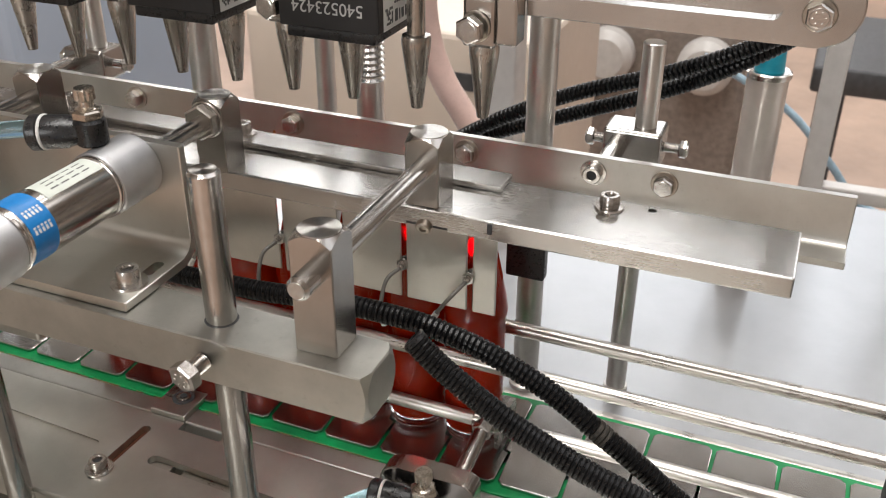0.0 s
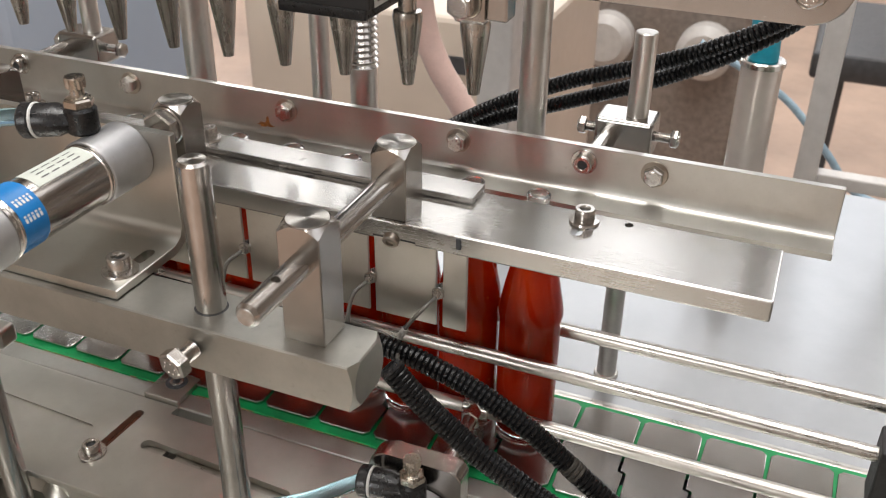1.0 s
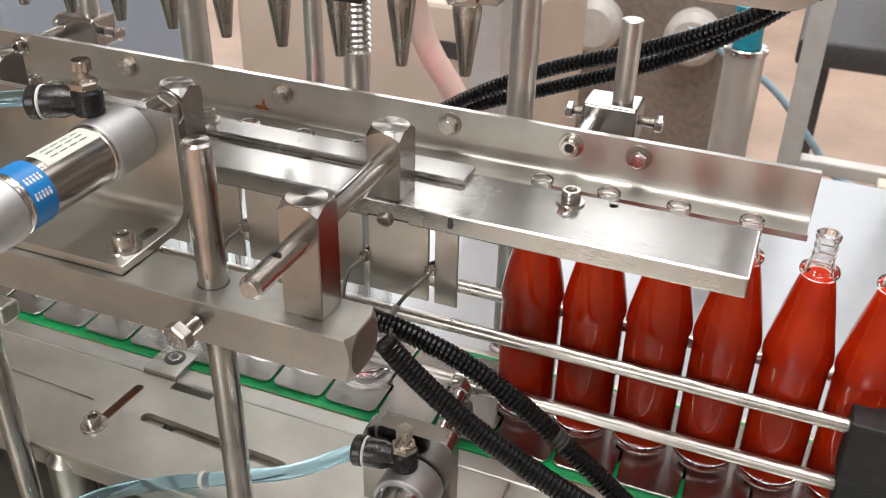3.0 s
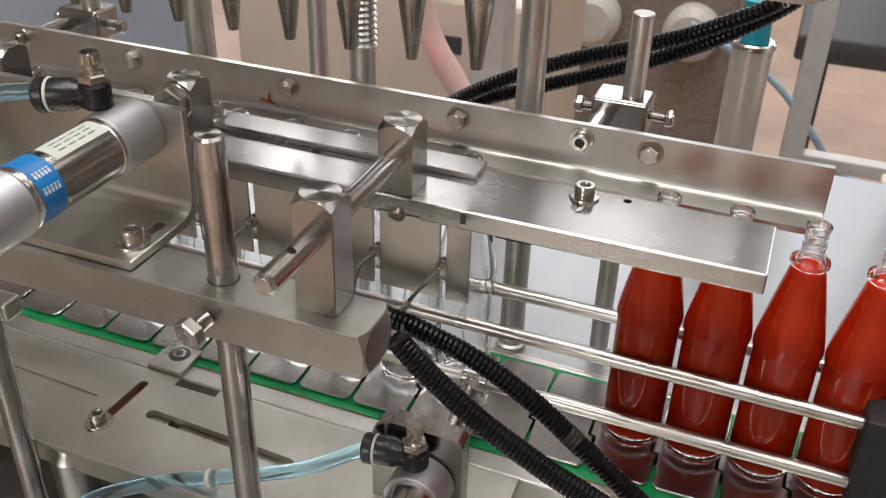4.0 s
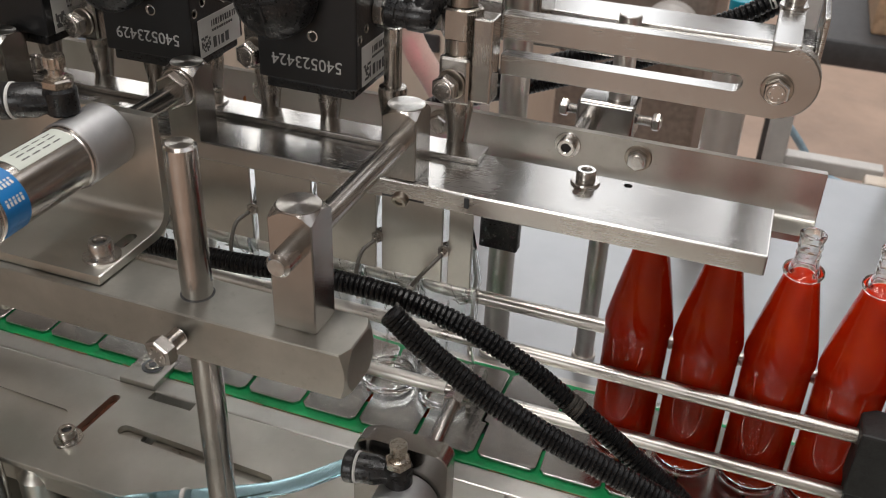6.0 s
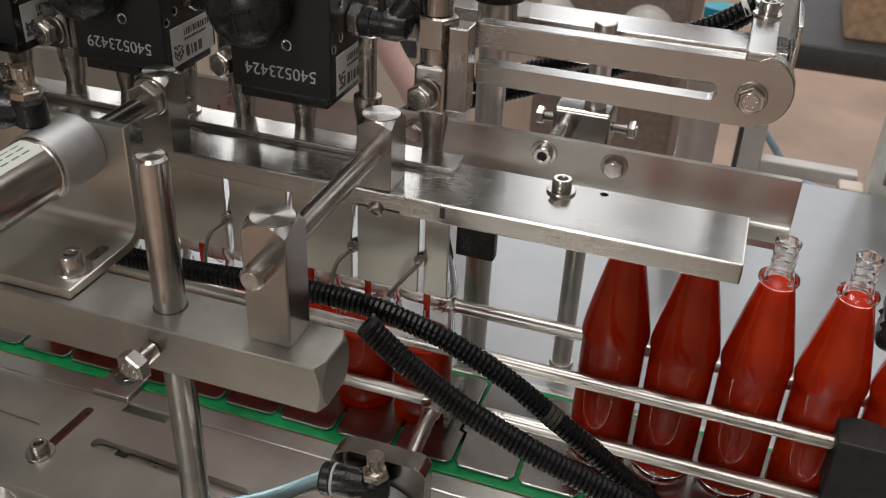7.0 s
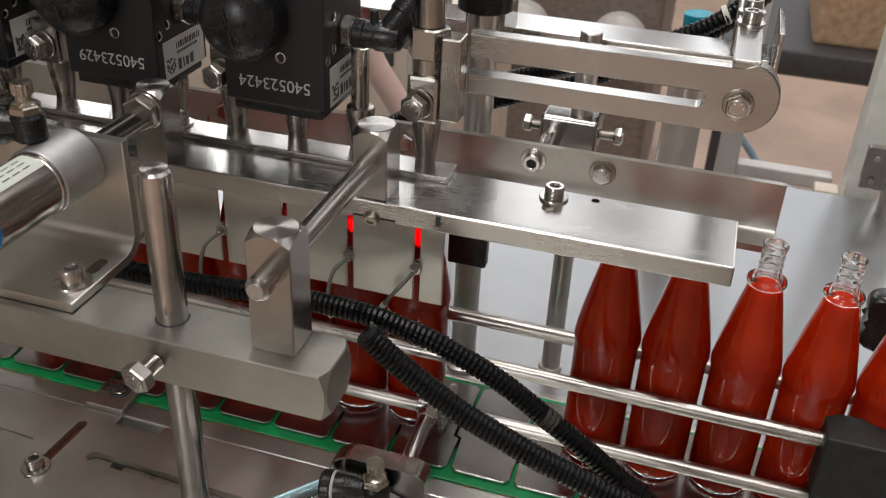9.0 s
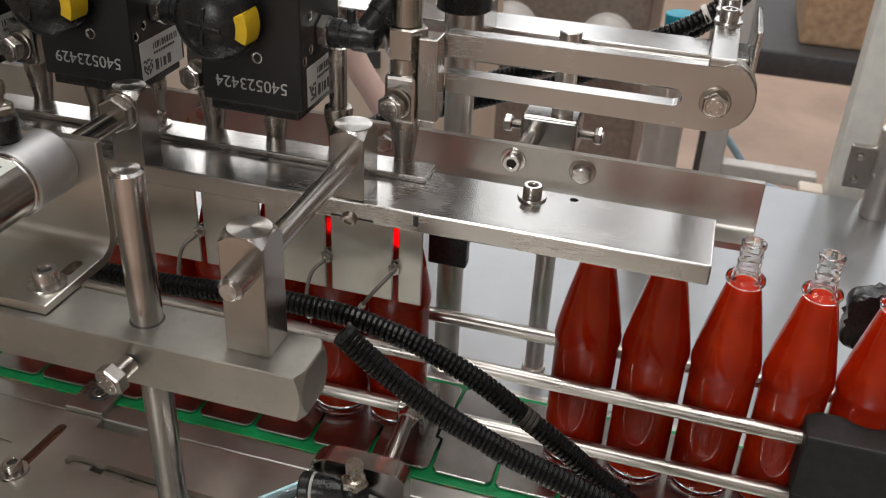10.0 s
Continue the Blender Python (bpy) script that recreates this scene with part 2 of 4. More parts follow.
def lathe(bm, profile, p0=(0, 0, 0), axis=(0, 0, 1), seg=32, cap=True):
    """Turns rows of (radius, height) about an axis through p0."""
    q = Vector(axis).to_track_quat("Z", "X").to_matrix().to_4x4()
    m = Matrix.Translation(p0) @ q
    rings = []
    for r, h in profile:
        rings.append([bm.verts.new(m @ Vector((r * math.cos(a), r * math.sin(a), h))) for a in (2 * math.pi * k / seg for k in range(seg))])
    for a, b in zip(rings, rings[1:]):
        for k in range(seg):
            bm.faces.new((a[k], a[(k + 1) % seg], b[(k + 1) % seg], b[k]))
    if cap:
        bm.faces.new(list(reversed(rings[0])))
        bm.faces.new(rings[-1])
    return bm


def rod(bm, p0, p1, r, seg=28, chamfer=0.0006):
    d = (Vector(p1) - Vector(p0))
    n = d.length
    return lathe(bm, [(r - chamfer, 0), (r, chamfer), (r, n - chamfer), (r - chamfer, n)], p0, d, seg)


def hexagon(bm, p, axis, flat, h, chamfer=0.0008):
    """A hexagon prism of that width across its flats, from p along axis."""
    r = flat / math.sqrt(3)
    return lathe(bm, [(r * 0.9, 0), (r, chamfer), (r, h - chamfer), (r * 0.88, h)], p, axis, 6)


def sweep(bm, path, radius, seg=12, cap=True):
    """A tube along points; radius is a number or a function of the length so far."""
    pts = [Vector(p) for p in path]
    rings, s, up = [], 0.0, None
    for i, p in enumerate(pts):
        t = (pts[min(i + 1, len(pts) - 1)] - pts[max(i - 1, 0)]).normalized()
        if up is None:
            up = t.orthogonal().normalized()
        up = (up - t * up.dot(t)).normalized()
        side = t.cross(up)
        if i:
            s += (p - pts[i - 1]).length
        r = radius(s) if callable(radius) else radius
        rings.append([bm.verts.new(p + (up * math.cos(a) + side * math.sin(a)) * r) for a in (2 * math.pi * k / seg for k in range(seg))])
    for a, b in zip(rings, rings[1:]):
        for k in range(seg):
            bm.faces.new((a[k], a[(k + 1) % seg], b[(k + 1) % seg], b[k]))
    if cap:
        bm.faces.new(list(reversed(rings[0])))
        bm.faces.new(rings[-1])
    return bm


def smooth_path(ctrl, step):
    """Points at even steps on a smooth curve through the control points."""
    c = [Vector(p) for p in ctrl]
    c = [2 * c[0] - c[1]] + c + [2 * c[-1] - c[-2]]
    fine = []
    for i in range(1, len(c) - 2):
        a, b, d, e = c[i - 1], c[i], c[i + 1], c[i + 2]
        for k in range(60):
            t = k / 60
            fine.append(0.5 * (2 * b + (d - a) * t + (2 * a - 5 * b + 4 * d - e) * t * t + (3 * b - a - 3 * d + e) * t ** 3))
    fine.append(c[-2])
    out, gone = [fine[0]], 0.0
    for p, q in zip(fine, fine[1:]):
        n = (q - p).length
        while gone + n >= step:
            f = (step - gone) / n
            p = p.lerp(q, f)
            out.append(p.copy())
            n = (q - p).length
            gone = 0.0
        gone += n
    return out


def extrude_outline(bm, outline, z0, z1, to=None, bevel=0.0):
    """A prism from a plan outline (list of (u, v)); to maps (u, v, w) to the world."""
    to = to or (lambda u, v, w: (u, v, w))
    lo = [bm.verts.new(to(u, v, z0)) for u, v in outline]
    hi = [bm.verts.new(to(u, v, z1)) for u, v in outline]
    n = len(outline)
    faces = [bm.faces.new(list(reversed(lo))), bm.faces.new(hi)]
    for k in range(n):
        faces.append(bm.faces.new((lo[k], lo[(k + 1) % n], hi[(k + 1) % n], hi[k])))
    if bevel:
        es = [e for f in faces[:2] for e in f.edges]
        bmesh.ops.bevel(bm, geom=es, offset=bevel, segments=2, affect="EDGES", profile=0.5)
    return bm


def arc(cx, cy, r, a0, a1, n=10):
    return [(cx + r * math.cos(radians(a0 + (a1 - a0) * k / n)), cy + r * math.sin(radians(a0 + (a1 - a0) * k / n))) for k in range(n + 1)]


def carve(ob, cutter_bm):
    """Cuts a bmesh, given in world coordinates, out of an object for good."""
    me = bpy.data.meshes.new("cutter")
    bmesh.ops.recalc_face_normals(cutter_bm, faces=cutter_bm.faces)
    bmesh.ops.translate(cutter_bm, verts=cutter_bm.verts, vec=-offset(ob))
    cutter_bm.to_mesh(me)
    cutter_bm.free()
    c = bpy.data.objects.new("cutter", me)
    scene.collection.objects.link(c)
    par, loc = ob.parent, ob.location.copy()
    ob.parent, ob.location = None, (0, 0, 0)
    mod = ob.modifiers.new("cut", "BOOLEAN")
    mod.object, mod.operation, mod.solver = c, "DIFFERENCE", "EXACT"
    dg = bpy.context.evaluated_depsgraph_get()
    dg.update()
    done = bpy.data.meshes.new_from_object(ob.evaluated_get(dg))
    ob.modifiers.clear()
    ob.data = done
    ob.parent, ob.location = par, loc
    bpy.data.objects.remove(c)
    crease(done)
    return ob


def slot_cut(x0, y0, x1, y1, r, z0, z1):
    """A cutter for a slot with round ends, along z."""
    bm = B()
    a = math.degrees(math.atan2(y1 - y0, x1 - x0))
    return extrude_outline(bm, arc(x1, y1, r, a - 90, a + 90, 8) + arc(x0, y0, r, a + 90, a + 270, 8), z0, z1)


# ---- the hall ----
# unseen walls and roof, added to close the hall and shape its light
def hall():
    bm = B()
    box(bm, -7, 7, -5, 7, -1.0, -0.9)
    structure("floor", bm, FLOOR, "worn terracotta coloured concrete hall floor", "floor", False)
    # back wall, added out of view, with a row of window openings
    for n, (x0, x1, z0, z1) in enumerate([(-7, 7, -0.9, 1.55), (-7, 7, 4.25, 4.7), (-7, -5.4, 1.55, 4.25), (3.2, 7, 1.55, 4.25)] + [(x + 0.4, x + 0.9, 1.55, 4.25) for x in (-5.0, -3.7, -2.4, -1.1, 0.2, 1.5)]):
        structure("wall_north", box(B(), x0, x1, 6.8, 7, z0, z1), WALL, "plain grey wall added out of view to close the hall", "wall", False)
    for x0, x1, z0, z1 in ((-7, -1.75, -0.9, 4.7), (-0.25, 7, -0.9, 4.7), (-1.75, -0.25, -0.9, 0.4), (-1.75, -0.25, 2.8, 4.7)):
        structure("wall_south", box(B(), x0, x1, -5, -4.8, z0, z1), WALL, "plain grey wall added out of view to close the hall", "wall", False)
    structure("wall_west", box(B(), -7.2, -7, -5, 7, -0.9, 4.7), WALL, "plain grey wall added out of view to close the hall", "wall", False)
    structure("wall_east", box(B(), 7, 7.2, -5, 7, -0.9, 4.7), WALL, "plain grey wall added out of view to close the hall", "wall", False)
    bm = B()
    for x0, x1, y0, y1 in ((-7, -1.1, -5, 7), (-0.4, 0.2, -2.4, 3.6), (0.7, 1.8, -5, 7), (3.4, 7, -5, 7), (-1.1, 0.7, -5, -2.4), (-1.1, 0.7, 3.6, 7), (1.8, 3.4, -5, -1.4), (1.8, 3.4, 4.6, 7)):
        box(bm, x0, x1, y0, y1, 4.7, 4.8)
    structure("ceiling", bm, WALL, "grey sheet roof added out of view, with long skylight openings", "ceiling", False)


hall()

# ---- shared small shapes ----
CY = 0.437        # line of the bottles and nozzles
PITCH = 0.0375
FIRST = -0.1555   # first nozzle


def cap_screw(parent, p, axis=(0, 0, 1), r=0.0042, h=0.005, washer=0.0065, name="screw"):
    a = Vector(axis).normalized()
    bm = B()
    lathe(bm, [(washer * 0.98, 0), (washer, 0.0004), (washer * 0.96, 0.0013), (r * 1.02, 0.0014)], p, a, 28)
    w = part("washer", bm, STEEL_BOLT, parent)
    bm = B()
    q = Vector(p) + a * 0.0013
    lathe(bm, [(r, 0), (r, h * 0.86), (r * 0.9, h), (r * 0.58, h), (r * 0.5, h * 0.9), (r * 0.5, h * 0.35)], q, a, 28)
    s = part(name, bm, STEEL_BOLT, parent, "socket head screw")
    # dark hexagon set in the hole to give the socket its shade
    part("socket", hexagon(B(), q + a * (h * 0.36), a, r * 0.98, h * 0.25, 0.0001), DARK, s if parent.parent is None else parent)
    return s


def hex_bolt(parent, p, axis, flat=0.0085, h=0.0045, washer=0.0062, shank=0.0, name="bolt"):
    a = Vector(axis).normalized()
    bm = B()
    if washer:
        part("washer", lathe(B(), [(washer, 0), (washer, 0.0009), (washer * 0.94, 0.0012)], p, a, 28), STEEL_STAINED, parent, "stained steel washer")
    if shank:
        r = flat * 0.33
        lathe(bm, [(r if k % 2 else r * 0.84, shank * k / 16) for k in range(17)], p, a, 18)
    q = Vector(p) + a * (shank or 0.0012)
    hexagon(bm, q, a, flat, h)
    lathe(bm, [(flat * 0.40, 0), (flat * 0.40, 0.0003), (flat * 0.36, 0.0005)], q + a * h, a, 24)
    u = a.orthogonal().normalized()
    v = a.cross(u)
    for k in range(6):
        t = math.radians(20 + 60 * k)
        c = q + a * (h + 0.0003) + (u * math.cos(t) + v * math.sin(t)) * flat * 0.25
        lathe(bm, [(flat * 0.055, 0), (flat * 0.05, 0.0005), (flat * 0.02, 0.0006)], c, a, 8)
    return part(name, bm, STEEL_BOLT, parent, "hexagon bolt")


# ---- machine bed, conveyor frame and deck ----
def machine():
    bm = box(B(), -1.4, 0.33, 0.488, 0.930, -0.04, -0.03, 0.002)
    structure("machine_bed", bm, STEEL_BED, "bright white machine bed of sheet steel", "machine bed")
    bm = box(B(), -1.4, 1.5, -0.05, 0.37, -0.075, -0.066, 0.002)
    structure("lower_bed", bm, STEEL_DECK, "grey steel lower bed under the deck", "machine bed")
    bm = box(B(), -1.35, 1.45, 0.0, 0.90, -0.86, -0.09, 0.01)
    structure("machine_cabinet", bm, FRAME_GREY, "grey painted machine cabinet", "cabinet")
    for x in (-1.2, 1.3):
        for y in (0.08, 0.78):
            structure("machine_foot", rod(B(), (x, y, -0.9), (x, y, -0.86), 0.03), DARK, "black machine levelling foot", "foot")
    rail = structure("conveyor_rail", box(B(), -1.4, 1.4, 0.374, 0.3885, -0.0895, -0.0035, 0.0012), STEEL_RAIL, "steel conveyor side rail beside the chain", "conveyor rail")
    # dried grime where the rail meets the strip
    rnd, bm = random.Random(3), B()
    for k in range(90):
        x = rnd.uniform(-0.62, 0.02)
        w, d = rnd.uniform(0.001, 0.007), rnd.uniform(0.0002, 0.0009) * (1.7 if -0.42 < x < -0.34 else 1.0)
        extrude_outline(bm, [(x - w, 0.3886), (x - w * 0.5, 0.3886 - d * 0.8), (x + w * 0.3, 0.3886 - d), (x + w, 0.3886)], -0.0036, -0.0032 + 0.00001 * (k % 7))
    part("grime", bm, GRIME, rail, "brown dried grime", False)
    structure("conveyor_rail", box(B(), -1.4, 1.4, 0.4815, 0.488, -0.0895, -0.004, 0.001), STEEL_X, "steel conveyor side rail beside the chain", "conveyor rail")
    structure("wear_strip", box(B(), -1.4, 1.4, 0.3887, 0.4160, -0.0195, -0.0031, 0.0008), GREEN, "green plastic wear strip along the chain", "wear strip")
    structure("wear_strip", box(B(), -1.4, 1.4, 0.4530, 0.4813, -0.0195, -0.0031, 0.0008), GREEN, "green plastic wear strip along the chain", "wear strip")
    structure("conveyor_floor", box(B(), -1.4, 1.4, 0.3977, 0.4713, -0.03, -0.02), DARK, "dark conveyor trough under the chain", "conveyor")


machine()


def deck():
    d = thing("deck_plate", (-0.3, 0.33, -0.003), "scuffed steel deck plate with slots beside the conveyor", "deck plate")
    p = part("plate", box(B(), -0.75, -0.095, 0.2914, 0.3735, -0.0075, -0.0030, 0.0008), STEEL_DECK, d)
    carve(p, slot_cut(-0.3477, 0.3125, -0.3454, 0.3585, 0.0033, -0.02, 0.01))
    carve(p, slot_cut(-0.3225, 0.3370, -0.2250, 0.3325, 0.0040, -0.02, 0.01))
    carve(p, slot_cut(-0.4700, 0.3390, -0.3670, 0.3345, 0.0042, -0.0040, 0.01))
    carve(p, box(B(), -0.3265, -0.2960, 0.366, 0.40, -0.02, 0.01))
    part("slot_backing", box(B(), -0.3530, -0.3400, 0.3060, 0.3640, -0.0100, -0.0078), RUST, d, "rusty strip under the slot")
    cap_screw(d, (-0.348, 0.3185, -0.0030), (0, 0, 1), 0.0052, 0.0062, 0.0085)
    b = part("clamp_bar", box(B(), -0.3530, -0.3270, 0.3738, 0.4000, -0.0300, 0.0006, 0.0008), STEEL_X, d)
    # raised dark ring in place of the shaded recess round the screw
    bm = lathe(B(), [(0.0072, -0.0002), (0.0072, 0.0004), (0.0068, 0.0006), (0.0050, 0.0006), (0.0050, 0.0002)], (-0.3392, 0.3905, 0.0006), (0, 0, 1), 32)
    part("screw_recess", bm, DARK, b)
    bm = lathe(B(), [(0.0046, 0), (0.0046, 0.0011), (0.0042, 0.0013)], (-0.3392, 0.3905, 0.0006), (0, 0, 1), 28)
    part("screw", bm, STEEL_BOLT, b, "sunk socket screw")
    # solid dark hexagon drawn for the shade down in its socket
    part("socket", hexagon(B(), (-0.3392, 0.3905, 0.0020), (0, 0, 1), 0.0046, 0.0003, 0.0001), DARK, b)
    part("slot_slide", box(B(), -0.3040, -0.2150, 0.3265, 0.3440, -0.0120, -0.0079, 0.0006), STEEL_X, d, "sliding strip under the long slot")
    part("slot_stop", box(B(), -0.3300, -0.3120, 0.3280, 0.3430, -0.0120, -0.0079, 0.0006), STEEL_X, d)
    for x in (-0.365, -0.25):
        bm = lathe(B(), [(0.0125, 0), (0.0130, 0.001), (0.0130, 0.040), (0.0095, 0.046), (0.0095, 0.0584)], (x, 0.3080, -0.066), (0, 0, 1), 32)
        part("deck_support", bm, STEEL_DECK, d, "turned steel standoff")
    box_bm = box(B(), -0.75, -0.095, 0.300, 0.3035, -0.03, -0.0076)
    part("deck_lip", box_bm, STEEL_DECK, d)


deck()


# ---- chain ----
def chain():
    c = thing("conveyor_chain", (0, 0.4345, 0), "polished steel slat-top conveyor chain", "conveyor chain")
    p, w = 0.0381, 0.0800
    g = 0.0011
    y0, y1, ym = 0.4345 - w / 2, 0.4345 + w / 2, 0.4345
    a, b = g, p - g
    hinge = 0.011
    # plate with a tongue on one side and a notch on the other
    out = [(a, y0 + 0.003), (a + 0.003, y0), (b - 0.003, y0), (b, y0 + 0.003), (b, ym - hinge - 0.0012), (b - 0.0045, ym - hinge - 0.0012),
           (b - 0.0045, ym + hinge + 0.0012), (b, ym + hinge + 0.0012), (b, y1 - 0.003), (b - 0.003, y1), (a + 0.003, y1), (a, y1 - 0.003),
           (a, ym + hinge), (a - 0.0045, ym + hinge), (a - 0.0045, ym - hinge), (a, ym - hinge)]
    bm = extrude_outline(B(), out, -0.0028, 0.0, None, 0.0006)
    first = part("chain_plate", bm, CHAIN, c)
    base = first.location.copy()
    n0, n1 = -26, 26
    for k in range(n0, n1):
        o = first if k == n0 else first.copy()
        if o is not first:
            scene.collection.objects.link(o)
        o.location = base + Vector((k * p - 0.0188 + CHAIN_PHASE, 0, 0))
    return c


CHAIN_PHASE = 0.0070
conveyor_chain = chain()


# ---- guide rods ----
def guides():
    g = thing("guide_rail", (-0.05, 0.4135, 0), "pair of polished steel guide rods along the conveyor", "guide rail")
    part("upper_rod", rod(B(), (-0.7, 0.4135, 0.0685), (0.0835, 0.4135, 0.0665), 0.0041), STEEL_GUIDE, g)
    part("lower_rod", rod(B(), (-0.7, 0.4135, 0.0270), (0.0835, 0.4135, 0.0260), 0.0041), STEEL_GUIDE, g)
    e = part("end_clamp", box(B(), 0.0740, 0.1400, 0.402, 0.426, 0.036, 0.0765, 0.0015), RUBBER, g, "black plastic end clamp")
    part("lower_clamp", box(B(), 0.0760, 0.1380, 0.404, 0.424, 0.012, 0.0358, 0.0015), RUBBER, g, "black plastic end clamp")
    part("clamp_post", rod(B(), (0.118, 0.414, -0.06), (0.118, 0.414, 0.0119), 0.006), STEEL_POST, g)
    part("support_rod", rod(B(), (-0.1365, 0.3410, 0.0215), (-0.1385, 0.4060, 0.0275), 0.0046), STEEL_ROD, g)
    out = [(0.4175, 0.0040), (0.4520, 0.0040), (0.4520, 0.0135)] + arc(0.4440, 0.0135, 0.0080, 0, 90, 6)[1:] + arc(0.4255, 0.0135, 0.0080, 90, 180, 6)
    paddle = part("stop_paddle", extrude_outline(B(), out, -0.1352, -0.1322, lambda u, v, w: (w, u, v), 0.0006), STEEL_PLATE, g, "rounded steel stop plate")
    bm = rod(B(), (-0.146, 0.4135, 0.0270), (-0.130, 0.4135, 0.0270), 0.0066)
    hexagon(bm, (-0.1383, 0.4005, 0.027), (0, 1, 0), 0.0105, 0.012)
    part("clamp_knuckle", bm, STEEL_BOLT, g)
    r = thing("back_guide_rail", (-0.05, 0.4615, 0), "polished steel guide rod behind the bottles", "guide rail")
    part("rod", rod(B(), (-0.7, 0.4605, 0.0640), (0.15, 0.4605, 0.0630), 0.0044), STEEL_GUIDE, r)
    for x in (-0.55, 0.13):
        part("rod_bracket", rod(B(), (x, 0.4605, 0.0635), (x, 0.53, 0.0635), 0.003), STEEL_POST, r)
    return paddle


paddle = guides()


# ---- back rail with its posts ----
def back_rail():
    r = thing("back_rail", (-0.3, 0.497, 0.13), "long brushed steel angle rail with bolts", "rail")
    out = [(0.4995 - 0.0225, 0.1345), (0.5010, 0.1345), (0.5010, 0.1675), (0.4968, 0.1675), (0.4968, 0.1420)] + arc(0.4938, 0.1415, 0.003, 0, -90, 5)[1:] + [(0.4770, 0.1385)]
    bm = extrude_outline(B(), out, -0.80, 0.0350, lambda u, v, w: (w, u, v), 0.0005)
    part("angle", bm, STEEL_RAIL, r)
    for k, x in enumerate((-0.620, -0.527, -0.4296, -0.3060, -0.1855, -0.1067, -0.0656)):
        if k in (1, 5):
            cap_screw(r, (x, 0.4968, 0.1578), (0, -1, 0), 0.0054, 0.0048, 0.0078)
        else:
            hex_bolt(r, (x, 0.4968, 0.1575), (0, -1, 0), 0.0106, 0.0052, 0.0078)
    st = B()
    rnd = random.Random(11)
    for sx, sz, rx, rz in ((-0.3240, 0.1446, 0.0050, 0.0016), (-0.3210, 0.1472, 0.0014, 0.0034), (-0.3190, 0.1440, 0.0024, 0.0008)):
        wob = [rnd.uniform(0.65, 1.25) for k in range(24)]
        ring = [(sx + rx * wob[k] * math.cos(a), sz + rz * wob[k] * math.sin(a)) for k, a in enumerate(2 * math.pi * k / 24 for k in range(24))]
        extrude_outline(st, ring, 0.49655, 0.49674, lambda u, v, w: (u, w, v))
    part("rust_stain", st, STAIN, r, "small rust stain")
    for x in (-0.0885, -0.5050):
        p = thing("clamp_post", (x, 0.55, -0.03), "steel post with a cross clamp and screws", "post", "posts behind the rail")
        part("post", rod(B(), (x, 0.5500, -0.03), (x, 0.5500, 0.2225), 0.0068), STEEL_POST, p)
        part("base_collar", lathe(B(), [(0.0086, 0), (0.0086, 0.0025), (0.0080, 0.003), (0.0068, 0.003)], (x, 0.55, -0.03), (0, 0, 1)), STEEL_POST, p)
        c = part("cross_clamp", box(B(), x - 0.0235, x + 0.0125, 0.5370, 0.5630, 0.1460, 0.1700, 0.0022, 3), STEEL_BLOCK, p)
        part("stub_rod", rod(B(), (x - 0.0145, 0.5012, 0.1585), (x - 0.0145, 0.566, 0.1585), 0.0062), STEEL_ROD, c)
        hex_bolt(c, (x + 0.0125, 0.5500, 0.158), (1, 0, 0), 0.0100, 0.0048, 0.0, 0.0095, "clamp_screw")
        hex_bolt(c, (x - 0.0235, 0.5500, 0.158), (-1, 0, 0), 0.0100, 0.0048, 0.0, 0.0075, "clamp_screw")
    for x, y, rr, top in ((-0.1500, 0.530, 0.0090, 0.50), (-0.4060, 0.545, 0.0105, 0.50), (-0.372, 0.66, 0.008, 0.5)):
        p = thing("guide_post", (x, y, -0.03), "tall worn steel guide post of the filling head", "post", "guide posts")
        part("post", rod(B(), (x, y, -0.03), (x, y, top), rr), STEEL_POST, p)
        part("base_collar", lathe(B(), [(rr * 1.25, 0), (rr * 1.25, 0.003), (rr, 0.004)], (x, y, -0.03), (0, 0, 1)), STEEL_POST, p)
    s = thing("ribbed_post", (-0.289, 0.575, -0.03), "steel post sheathed in ribbed metal hose", "post")
    part("core", rod(B(), (-0.289, 0.575, -0.03), (-0.289, 0.575, 0.170), 0.0098), STEEL_POST, s)
    n = 150
    bm = lathe(B(), [(0.0104 + 0.0009 * math.sin(k * 1.57), 0.165 + 0.002 * k * 0.55) for k in range(n)], (-0.289, 0.575, 0), (0, 0, 1), 24)
    part("sheath", bm, STEEL_BOLT, s)


back_rail()


# ---- beam, pillars and fixed blocks ----
def meet(bm_a, bm_b):
    """The solid that two bmeshes have in common, as a bmesh."""
    obs = []
    for bm in (bm_a, bm_b):
        bmesh.ops.recalc_face_normals(bm, faces=bm.faces)
        me = bpy.data.meshes.new("solid")
        bm.to_mesh(me)
        bm.free()
        obs.append(new("solid", me))
    mod = obs[0].modifiers.new("meet", "BOOLEAN")
    mod.object, mod.operation, mod.solver = obs[1], "INTERSECT", "EXACT"
    dg = bpy.context.evaluated_depsgraph_get()
    dg.update()
    me = bpy.data.meshes.new_from_object(obs[0].evaluated_get(dg))
    out = B()
    out.from_mesh(me)
    for o in obs:
        bpy.data.objects.remove(o)
    return out


def face(parent, x, y, z, r):
    """The faced end of a turned piece, a hair proud of it."""
    part("turned_face", lathe(B(), [(r, -0.0002), (r, 0.00025), (r * 0.985, 0.0004)], (x, y, z), (0, 0, 1), 48), STEEL_FACE, parent, at=(x, y, z), sharp=12)


